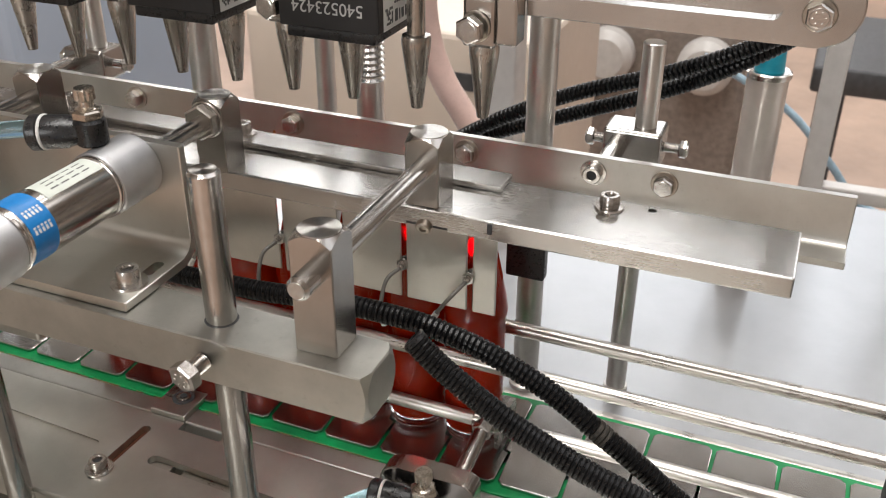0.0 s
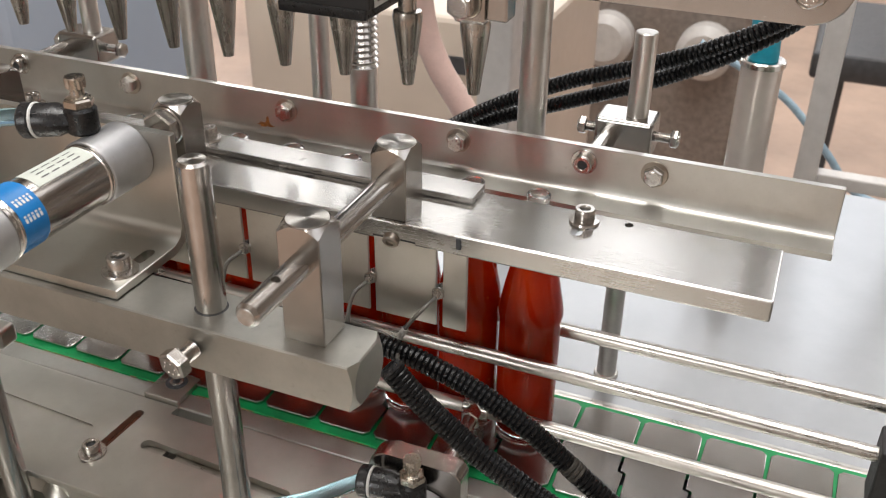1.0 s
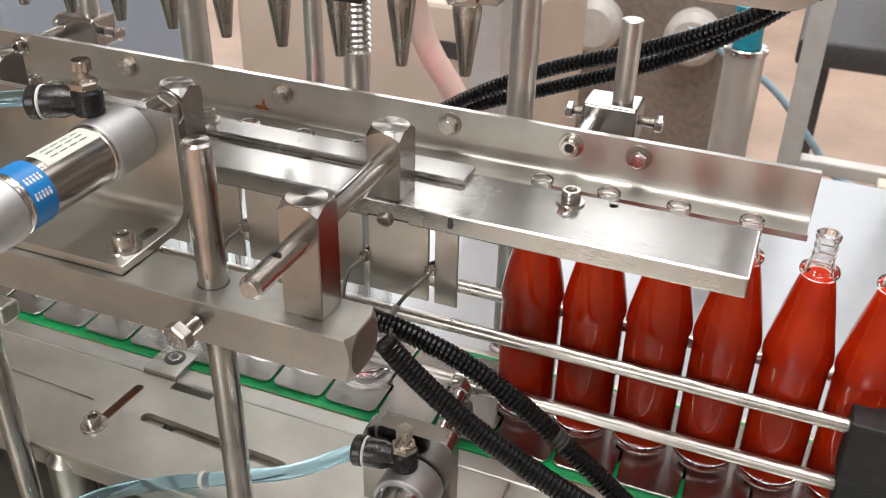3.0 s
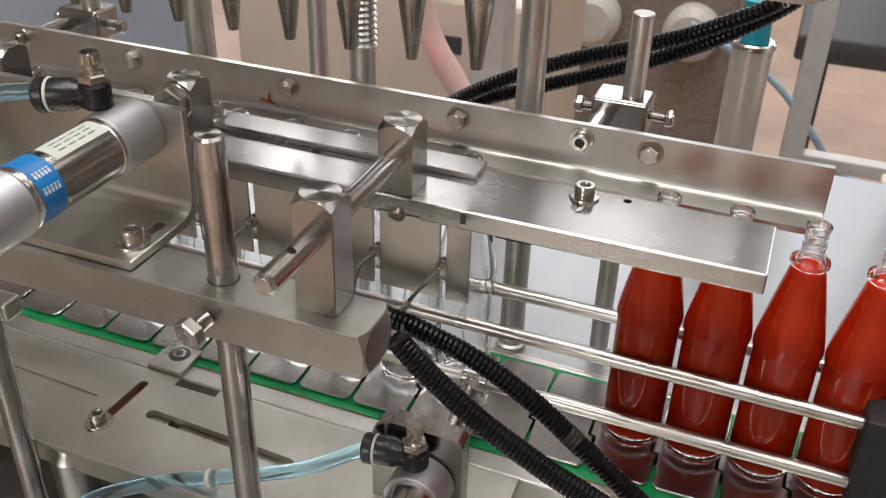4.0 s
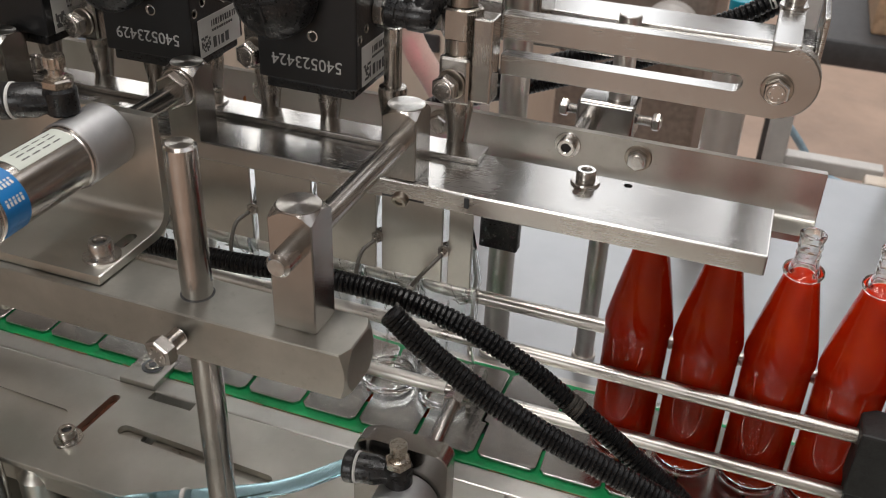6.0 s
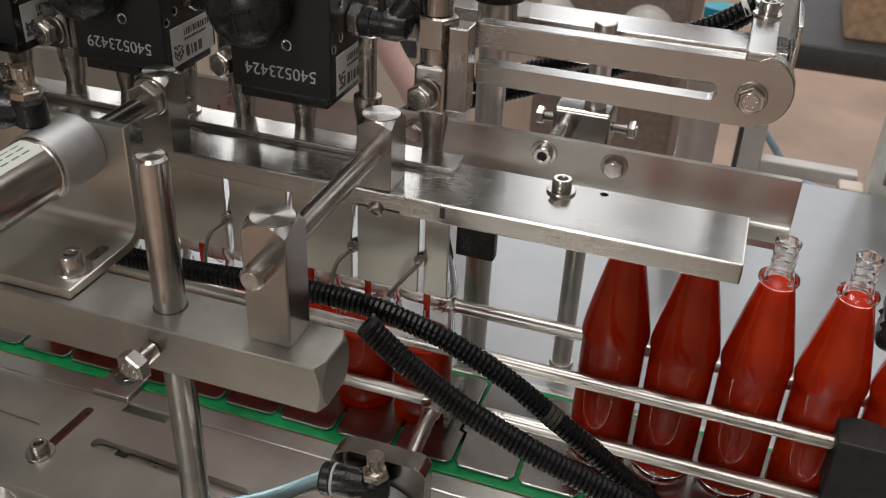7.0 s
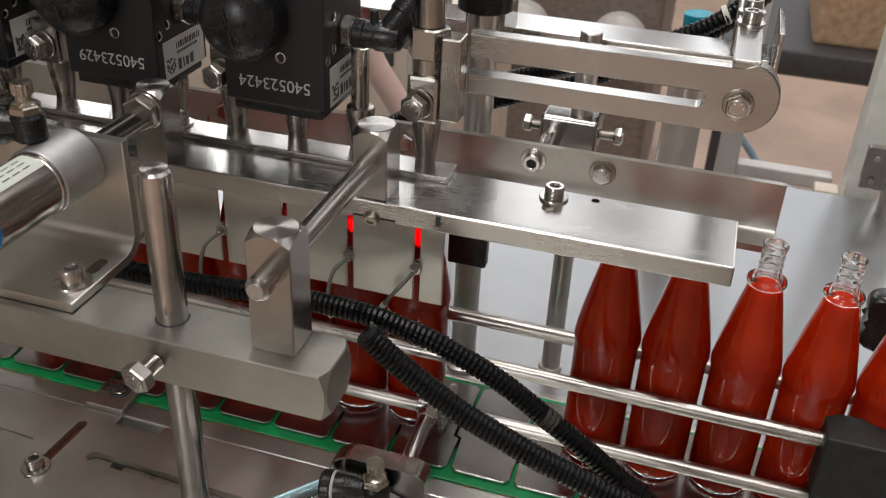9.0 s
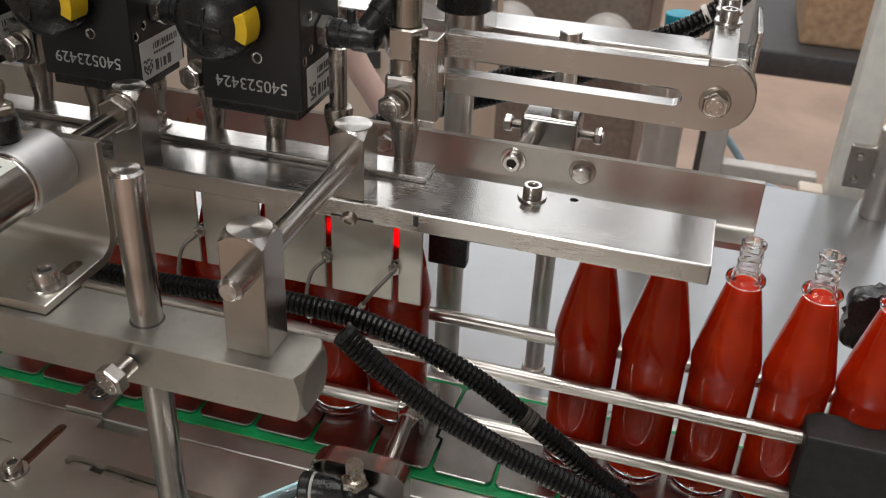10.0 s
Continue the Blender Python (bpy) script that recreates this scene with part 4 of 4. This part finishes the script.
# ---- filling head ----
def filling_head():
    h = thing("filling_head", (-0.28, CY, 0.26), "filling head with steel nozzles, black valves and slotted bars", "filling head")
    up = 0.0
    y = CY + 0.002
    for k in range(9):
        x = FIRST - PITCH * k
        z = 0.2140 + up
        prof = [(0.0018, 0.006), (0.0020, 0), (0.0031, 0.0002), (0.0035, 0.0030), (0.0076, 0.0330), (0.0079, 0.0370), (0.0074, 0.0395), (0.0074, 0.060)]
        if k % 3 == 1:
            prof = prof[:-1] + [(0.0048, 0.0400), (0.0048, 0.0720)]
        part("nozzle", lathe(B(), prof, (x, y, z), (0, 0, 1), 28), STEEL_NOZZLE, h)
        if k % 3 == 0:
            blk = part("nozzle_block", box(B(), x - 0.0085, x + 0.0085, y - 0.010, y + 0.012, 0.2535, 0.2790, 0.002, 2), STEEL_BLOCK, h)
            hex_bolt(blk, (x - 0.001, y - 0.010, 0.2645), (-0.12, -1, 0), 0.0125, 0.0060, 0.0078, 0.0040, "clamp_screw")
            bm = lathe(B(), [(0.0085, 0), (0.0085, 0.0085)], (x, y, 0.2790), (0, 0, 1))
            part("collar", bm, STEEL_NOZZLE, h)
            part("pipe_nut", hexagon(B(), (x, y, 0.2870), (0, 0, 1), 0.0195, 0.0160), STEEL_NOZZLE, h)
            part("pipe", rod(B(), (x, y, 0.3030), (x, y, 0.40), 0.0080), STEEL_NOZZLE, h)
    part("bar_bracket", box(B(), -0.1468, -0.1362, 0.4300, 0.4438, 0.2560, 0.3000, 0.001), STEEL_BLOCK, h)
    valves(h)
    # slotted front bar
    yb = 0.4440
    z0, z1 = 0.2680, 0.2998
    out = [(-0.1360, z0), (-0.0012, z0)] + arc(-0.0012, z0 + 0.01825, 0.01825, -90, 90, 12)[1:-1] + [(-0.0012, z1), (-0.1360, z1)]
    bar = part("slotted_bar", extrude_outline(B(), out, yb, yb + 0.010, lambda u, v, w: (u, w, v), 0.0008), STEEL_PLATE, h)
    cut = extrude_outline(B(), arc(-0.0215, 0.2830, 0.0045, -90, 90, 8) + arc(-0.150, 0.2830, 0.0045, 90, 270, 8), yb - 0.01, yb + 0.02, lambda u, v, w: (u, w, v))
    carve(bar, cut)
    hex_bolt(h, (-0.0015, yb, 0.2830), (0, -1, 0), 0.0110, 0.0050, 0.0075)
    part("rear_bar", box(B(), -0.60, 0.0160, 0.567, 0.600, 0.2420, 0.2665, 0.001), STEEL_PLATE, h)
    part("end_spacer", box(B(), -0.0078, 0.0050, 0.570, 0.598, 0.2666, 0.2998, 0.001), STEEL_BLOCK, h)
    part("end_plate", box(B(), 0.0162, 0.0195, 0.545, 0.600, 0.2580, 0.2900, 0.001), STEEL_PLATE, h)
    part("end_tie", box(B(), -0.0078, 0.0050, yb + 0.0002, 0.600, 0.3000, 0.3048, 0.0008), STEEL_PLATE, h)
    for yy in (0.505, 0.526):
        cap_screw(h, (-0.0015, yy, 0.3048), (0, 0, 1), 0.0050, 0.0060, 0.0075)
    for x in (-0.1500, -0.4060):
        part("slide_bush", lathe(B(), [(0.015, 0), (0.0165, 0.001), (0.0165, 0.016), (0.013, 0.018)], (x, 0.530, 0.287), (0, 0, 1)), BLACK_GLOSS, h)
        part("bush_arm", box(B(), x - 0.012, x + 0.012, 0.530, 0.567, 0.2670, 0.2868, 0.001), STEEL_BLOCK, h)
    return h


def text_mesh(name, body, size, mat, parent, m):
    cu = bpy.data.curves.new(name, "FONT")
    cu.body, cu.size, cu.extrude = body, size, 0.00012
    cu.align_x, cu.align_y = "CENTER", "CENTER"
    tmp = bpy.data.objects.new(name, cu)
    scene.collection.objects.link(tmp)
    dg = bpy.context.evaluated_depsgraph_get()
    me = bpy.data.meshes.new_from_object(tmp.evaluated_get(dg))
    bpy.data.objects.remove(tmp)
    me.materials.clear()
    me.materials.append(mat)
    ob = new(name, me)
    ob.parent = parent
    ob.matrix_basis = Matrix.Translation(-offset(parent)) @ m
    return ob


knobs = []


def valves(h):
    for k, (x1, word) in enumerate(((-0.2010, "540523424"), (-0.2965, "540523429"), (-0.3920, ""))):
        x0, y0, y1, zb = x1 - 0.0560, 0.4110, 0.4610, 0.2590
        # upper part, out of view, made taller to shade the plate below
        body = part("valve", box(B(), x0, x1, y0, y1, zb, zb + 0.130, 0.0010), BLACK_VALVE, h, "black anodised valve block")
        part("valve_foot", box(B(), x0 + 0.003, x1 - 0.003, y0 + 0.002, y1 - 0.001, zb - 0.006, zb - 0.0002, 0.001), BLACK_GLOSS, body)
        for dx, dz in ((0.006, 0.030), (0.032, 0.026), (0.008, 0.060)):
            bm = lathe(B(), [(0.0030, 0), (0.0030, 0.0003), (0.0024, 0.0004), (0.0010, -0.0006)], (x0 + dx, y0, zb + dz), (0, -1, 0), 18)
            part("screw", bm, STEEL_BOLT, body)
        if word:
            text_mesh("marking", word, 0.0090, MARK, body, pose((x0 + x1) / 2, y0 - 0.0002, zb + 0.0115, 90, 180, 0))
        # round knob with a yellow pointer on its rim
        c = (x0 + 0.0165, y0, zb + 0.0465)
        cap = part("knob", lathe(B(), [(0.0195, 0), (0.0205, 0.003), (0.0205, 0.012), (0.0190, 0.0165), (0.0145, 0.0210), (0.0080, 0.0235), (0.001, 0.0243)], c, (0, -1, 0), 40), BLACK_GLOSS, h, "round black knob with a yellow pointer", at=c)
        for w_x, w_z in ((0.0010, 0.0095), (0.0095, 0.0010)):
            part("ridge", box(B(), c[0] - w_x, c[0] + w_x, c[1] - 0.0247, c[1] - 0.0190, c[2] - w_z, c[2] + w_z, 0.0005), BLACK_GLOSS, cap)
        tab = [(0.0213 * math.cos(t), 0.0213 * math.sin(t)) for t in (radians(-14 + 4 * j) for j in range(12))]
        tab += [(0.0090 * math.cos(t), 0.0090 * math.sin(t)) for t in (radians(26), radians(-10))]
        part("pointer", extrude_outline(B(), tab, 0.0060, 0.0200, lambda u, v, w: (c[0] + u, c[1] - w, c[2] + v), 0.0006), YELLOW, cap, "yellow pointer")
        knobs.append(cap)
        for dz, dy in ((0.030, 0.012), (0.047, 0.012), (0.026, 0.004)):
            part("side_screw", lathe(B(), [(0.0026, 0), (0.0026, 0.0003), (0.0020, 0.0004), (0.0009, -0.0006)], (x1, y0 + dy, zb + dz), (1, 0, 0), 18), STEEL_BOLT, body)
        lab = part("sticker", box(B(), x1, x1 + 0.0004, y0 + 0.006, y1 - 0.003, zb + 0.0005, zb + 0.0215, 0.0001, 1), WHITE, h, "white printed sticker")
        bm = B()
        for j in range(15):
            yy = y0 + 0.0185 + 0.0016 * j + 0.0004 * (j % 3)
            box(bm, x1 + 0.0004, x1 + 0.0006, yy, yy + (0.0009 if j % 4 else 0.0005), zb + 0.0150, zb + 0.0185)
        for j in range(9):
            yy = y0 + 0.0185 + 0.0024 * j
            box(bm, x1 + 0.0004, x1 + 0.0006, yy, yy + 0.0016, zb + 0.0122, zb + 0.0135)
        rnd = random.Random(5 + k)
        for iy in range(7):
            for iz in range(7):
                if rnd.random() < 0.55:
                    box(bm, x1 + 0.0004, x1 + 0.0006, y0 + 0.0078 + 0.0012 * iy, y0 + 0.0090 + 0.0012 * iy, zb + 0.0030 + 0.0012 * iz, zb + 0.0042 + 0.0012 * iz)
        for yy, ww, z_a, z_b in ((0.0190, 0.0030, 0.0030, 0.0090), (0.0240, 0.0010, 0.0030, 0.0085), (0.0268, 0.0026, 0.0030, 0.0080), (0.0312, 0.0034, 0.0030, 0.0085)):
            box(bm, x1 + 0.0004, x1 + 0.0006, y0 + yy, y0 + yy + ww, zb + z_a, zb + z_b)
        part("print", bm, INK, lab)
        # push-in elbow on the side
        zc, yc = zb + 0.0355, 0.4365
        nut = part("elbow_nut", hexagon(B(), (x1, yc, zc), (1, 0, 0), 0.0150, 0.0060), STEEL_BOLT, body)
        bm = lathe(B(), [(0.0066, 0), (0.0076, 0.0008), (0.0076, 0.0060), (0.0070, 0.0066), (0.0070, 0.0120), (0.0078, 0.0126), (0.0080, 0.0200), (0.0062, 0.0250), (0.0030, 0.0268)], (x1 + 0.006, yc, zc), (1, 0, 0), 28)
        up, foot = Vector((0.45, 0.55, 0.70)).normalized(), Vector((x1 + 0.0240, yc, zc))
        lathe(bm, [(0.0078, 0), (0.0078, 0.0130), (0.0086, 0.0136), (0.0086, 0.0215), (0.0076, 0.0225)], foot, up, 28)
        box(bm, x1 + 0.0150, x1 + 0.0190, yc - 0.002, yc + 0.002, zc + 0.006, zc + 0.0135, 0.0008)
        part("elbow", bm, BLACK_GLOSS, body, "black push-in elbow")
        part("elbow_collet", lathe(B(), [(0.0070, 0), (0.0088, 0.001), (0.0088, 0.004), (0.0074, 0.0052)], foot + up * 0.0224, up, 24), BLACK_GLOSS, body)
        part("feed_tube", sweep(B(), smooth_path([foot + up * 0.022, foot + up * 0.036, foot + up * 0.040 + Vector((0.002, 0.004, 0.05))], 0.004), 0.0052, 14), TEAL, body)


head = filling_head()


def streams():
    """Ketchup threads, drawn up in the nozzles until they pour."""
    rows = []
    for k in range(8):
        x, y = FIRST - PITCH * k, CY + 0.002
        a = part("ketchup_stream", lathe(B(), [(0.0020, 0), (0.0024, 0.001), (0.0027, 0.052), (0.0020, 0.053)], (x, y, 0.2150), (0, 0, 1), 14), KETCHUP, head, "thread of red ketchup")
        b = part("ketchup_stream", lathe(B(), [(0.0016, 0), (0.0019, 0.001), (0.0022, 0.052), (0.0016, 0.053)], (x, y, 0.2155), (0, 0, 1), 14), KETCHUP, head, "thread of red ketchup")
        rows.append((a, b))
    return rows


threads = streams()


# ---- background ----
def background():
    n = thing("hand_knob", (0.112, 0.50, -0.03), "black lobed hand knob on a post behind the bottles", "knob")
    part("post", rod(B(), (0.118, 0.515, -0.03), (0.118, 0.515, 0.100), 0.006), STEEL_POST, n)
    ring = [((0.0230 + 0.0028 * math.cos(5 * a)) * math.cos(a), (0.0230 + 0.0028 * math.cos(5 * a)) * math.sin(a)) for a in (2 * math.pi * j / 50 for j in range(50))]
    part("grip", extrude_outline(B(), ring, 0.494, 0.508, lambda u, v, w: (0.116 + u, w, 0.092 + v), 0.0025), BLACK_GLOSS, n)
    s = thing("sensor_box", (-0.1325, 0.452, 0.117), "small black sensor box behind the bottles", "sensor")
    part("case", box(B(), -0.1468, -0.1232, 0.462, 0.470, 0.0985, 0.1225, 0.0012), BLACK_GLOSS, s)
    part("stay", box(B(), -0.136, -0.130, 0.4702, 0.4995, 0.125, 0.128, 0.0005), STEEL_POST, s)
    part("stay_leg", box(B(), -0.136, -0.130, 0.4702, 0.4732, 0.112, 0.125, 0.0005), STEEL_POST, s)
    hose = corrugated("corrugated_hose", [(-0.30, 0.64, 0.06), (-0.2233, 0.62, 0.1210), (-0.1583, 0.62, 0.1558), (-0.0899, 0.62, 0.1814), (-0.0486, 0.62, 0.2001), (-0.01, 0.63, 0.222), (0.03, 0.66, 0.262)], 0.0056, "black corrugated hose behind the rail", 0.0036)
    corrugated("corrugated_hose", [(-0.29, 0.65, 0.07), (-0.2155, 0.63, 0.1144), (-0.1598, 0.63, 0.1373), (-0.09, 0.63, 0.1663), (-0.0383, 0.63, 0.1947), (0.0, 0.65, 0.220), (0.05, 0.68, 0.27)], 0.0056, "black corrugated hose behind the rail", 0.0036)
    part("cable_tie", lathe(B(), [(0.0056, 0), (0.0064, 0.0004), (0.0064, 0.0034), (0.0056, 0.0038)], (-0.0150, 0.6290, 0.2190), (0.86, 0.1, 0.5), 20), CABLE_WHITE, hose)
    t = thing("clear_post", (-0.031, 0.75, -0.03), "clear plastic tube post with a teal cap", "post")
    part("tube", rod(B(), (-0.031, 0.75, -0.03), (-0.031, 0.75, 0.150), 0.0160), PALE_TUBE, t)
    part("cap", rod(B(), (-0.031, 0.75, 0.150), (-0.033, 0.75, 0.185), 0.0115), TEAL, t, "teal plastic cap")
    part("rim", lathe(B(), [(0.0175, 0), (0.0175, 0.004), (0.016, 0.005)], (-0.031, 0.75, 0.147), (0, 0, 1)), STEEL_ROD, t)
    h = thing("milky_hose", (-0.325, 0.75, 0.2), "milky pink flexible hose in a wide bend", "hose")
    part("hose", sweep(B(), smooth_path([(-0.335, 0.76, 0.34), (-0.324, 0.75, 0.20), (-0.3180, 0.75, 0.1450), (-0.3040, 0.75, 0.1080), (-0.2840, 0.75, 0.0780), (-0.2650, 0.75, 0.0480), (-0.250, 0.76, 0.01), (-0.24, 0.77, -0.03)], 0.006), 0.0115, 20), PINK_HOSE, h)
    # guard frame round the machine
    f = thing("guard_frame", (0.15, 0.98, -0.9), "pale grey guard frame of square posts", "frame")
    part("post", box(B(), 0.139, 0.172, 0.95, 0.99, -0.9, 1.2, 0.003), FRAME_PALE, f)
    part("cross_bar", box(B(), -0.30, 0.112, 0.96, 0.98, -0.115, -0.085, 0.002), FRAME_GREY, f)
    part("post", box(B(), -0.34, -0.30, 0.95, 0.99, -0.9, 1.2, 0.003), FRAME_GREY, f)
    part("upright", box(B(), 0.010, 0.034, 1.04, 1.06, -0.9, 1.2, 0.002), FRAME_GREY, f)
    part("foot_bar", box(B(), 0.034, 0.1385, 1.04, 1.06, -0.078, -0.062, 0.002), FRAME_GREY, f)
    part("post_shoe", box(B(), 0.113, 0.1385, 0.965, 0.990, -0.110, -0.045, 0.003), BEIGE, f, "beige shoe of the post")
    c = thing("hinge_post", (0.19, 0.90, -0.03), "short dark steel hinge post on the bed", "post")
    part("barrel", rod(B(), (0.177, 0.900, -0.03), (0.177, 0.900, 0.060), 0.0145), STEEL_POST, c)
    part("hinge", box(B(), 0.141, 0.164, 0.895, 0.903, -0.004, 0.040, 0.0012), STEEL_BLOCK, c)
    hex_bolt(c, (0.150, 0.895, 0.030), (0, -1, 0), 0.006, 0.003, 0.0)
    hex_bolt(c, (0.150, 0.895, 0.006), (0, -1, 0), 0.006, 0.003, 0.0)
    # far machinery and stock
    k = thing("far_cabinet", (-0.55, 1.55, -0.9), "beige machine cabinet with dark plate", "cabinet")
    part("body", box(B(), -0.98, -0.42, 1.45, 1.9, -0.88, -0.07, 0.01), BEIGE, k)
    part("plate", box(B(), -0.60, -0.53, 1.444, 1.4498, -0.165, -0.135, 0.001), DARK, k)
    part("plinth", box(B(), -0.95, -0.45, 1.48, 1.88, -0.9, -0.88), DARK, k)
    k = thing("far_machine", (-0.9, 2.6, -0.9), "dark machine far behind", "machine")
    part("body", box(B(), -1.3, -0.15, 2.4, 3.0, -0.9, -0.22, 0.02), BROWN, k)
    for x in (-1.1, -0.8, -0.5, -0.25):
        part("wheel", lathe(B(), [(0.05, 0), (0.07, 0.02), (0.07, 0.06), (0.05, 0.08)], (x, 2.32, -0.36), (0, 1, 0)), FRAME_GREY, k)
    k = thing("blue_machine", (-1.1, 1.4, -0.9), "blue painted machine far behind", "machine")
    part("door", box(B(), -1.95, -1.50, 1.29, 1.2998, -0.7, 0.35, 0.003), BLUE_PAINT, k)
    part("body", box(B(), -2.1, -1.40, 1.3, 1.9, -0.9, 0.45, 0.02), BLUE_PAINT, k)
    k = thing("dark_bench", (0.35, 2.3, -0.9), "dark work bench with boxes", "bench")
    part("top", box(B(), 0.0, 0.9, 2.2, 2.7, -0.34, -0.28, 0.01), DARK, k)
    for x in (0.05, 0.85):
        part("leg", box(B(), x - 0.03, x + 0.03, 2.25, 2.31, -0.9, -0.34, 0.004), DARK, k)
    k = thing("cardboard_box", (0.35, 2.4, -0.28), "brown cardboard box on the bench", "box")
    part("carton", box(B(), 0.2, 0.5, 2.28, 2.6, -0.28, -0.02, 0.006), CARD, k)
    k = thing("floor_cable", (0.0, 1.25, -0.5), "pale blue cable hanging behind the machine", "cable")
    part("cable", sweep(B(), smooth_path([(-0.12, 1.1, 0.05), (-0.02, 1.1, 0.0), (0.04, 1.1, -0.06), (0.075, 1.1, -0.10), (0.12, 1.1, -0.115), (0.2, 1.1, -0.12)], 0.01), 0.0045, 10), CABLE_BLUE, k)


background()


# ---- what moves ----
def motions():
    slide = [(0.0, 0.027), (0.60, 0.027), (0.85, 0.0), (4.80, 0.0), (5.0, 0.0185), (5.15, 0.027), (10.0, 0.027)]
    at = comb.location.copy()
    walk(comb, [(t, pose(at.x, at.y + d, at.z)) for t, d in slide])
    for hose, sx, sz, drop, rise in ((hose_a, 0.0, 0.0175, 3.1, 0.009), (hose_b, 0.002, 0.0163, 4.5, 0.0)):
        at = hose.location.copy()
        walk(hose, [(t, pose(at.x + d / 0.027 * sx, at.y + d / 0.027 * 0.010, at.z + d / 0.027 * sz + (1 - d / 0.027) * rise, 0, drop * (1 - d / 0.027), 0)) for t, d in slide])
    run = [(0.0, 0.0), (0.70, 0.0), (1.0, 0.0395), (1.5, 0.107), (2.0, 0.179), (2.5, 0.2415), (3.5, 0.366), (3.65, SHIFT), (10.0, SHIFT)]
    turn = run[:5] + [(2.5, 0.249), (3.5, 0.362), (3.65, 0.368), (4.6, 0.368), (5.1, 0.3855), (10.0, 0.3857)]
    for ob, x in movers:
        walk(ob, [(t, pose(x + d, CY, 0)) for t, d in run])
    at = conveyor_chain.location.copy()
    walk(conveyor_chain, [(t, pose(at.x + d, at.y, at.z)) for t, d in turn])
    lift = [(0.0, -0.009), (0.5, -0.005), (1.0, -0.002), (1.4, 0.0), (5.15, 0.0), (5.5, -0.027), (5.95, -0.0535), (10.0, -0.0535)]
    at = head.location.copy()
    walk(head, [(t, pose(at.x, at.y, at.z + d)) for t, d in lift])
    body = [(0.0, -0.095), (6.0, -0.095), (6.8, -0.043), (7.0, -0.034), (7.5, -0.017), (8.1, 0.0), (10.0, 0.0)]
    top = [(0.0, -0.15), (6.0, -0.15), (6.8, -0.098), (7.0, -0.089), (7.5, -0.072), (8.1, -0.0525), (8.8, -0.006), (9.0, 0.0), (10.0, 0.0)]
    at = paddle.location.copy()
    walk(paddle, [(t, pose(at.x, at.y + d, at.z)) for t, d in ((0.0, 0.0), (0.50, 0.0), (0.66, -0.042), (4.60, -0.042), (4.85, 0.0), (10.0, 0.0))])
    for ob in knobs:
        at = ob.location.copy()
        walk(ob, [(t, pose(at.x, at.y, at.z, 0, a, 0)) for t, a in ((0.0, -104), (9.30, -104), (9.55, -48), (9.78, 8), (10.0, 8))])
    for pair in threads:
        for ob, drop in zip(pair, (0.053, 0.105)):
            at = ob.location.copy()
            walk(ob, [(t, pose(at.x, at.y, at.z - d)) for t, d in ((0.0, 0.0), (5.95, 0.0), (6.25, drop), (8.75, drop), (9.0, drop + 0.020), (10.0, drop + 0.020))])
    for low, high in fills:
        for ob, rows in ((low, body), (high, top)):
            walk(ob, [(t, pose(0, 0, d)) for t, d in rows])


motions()
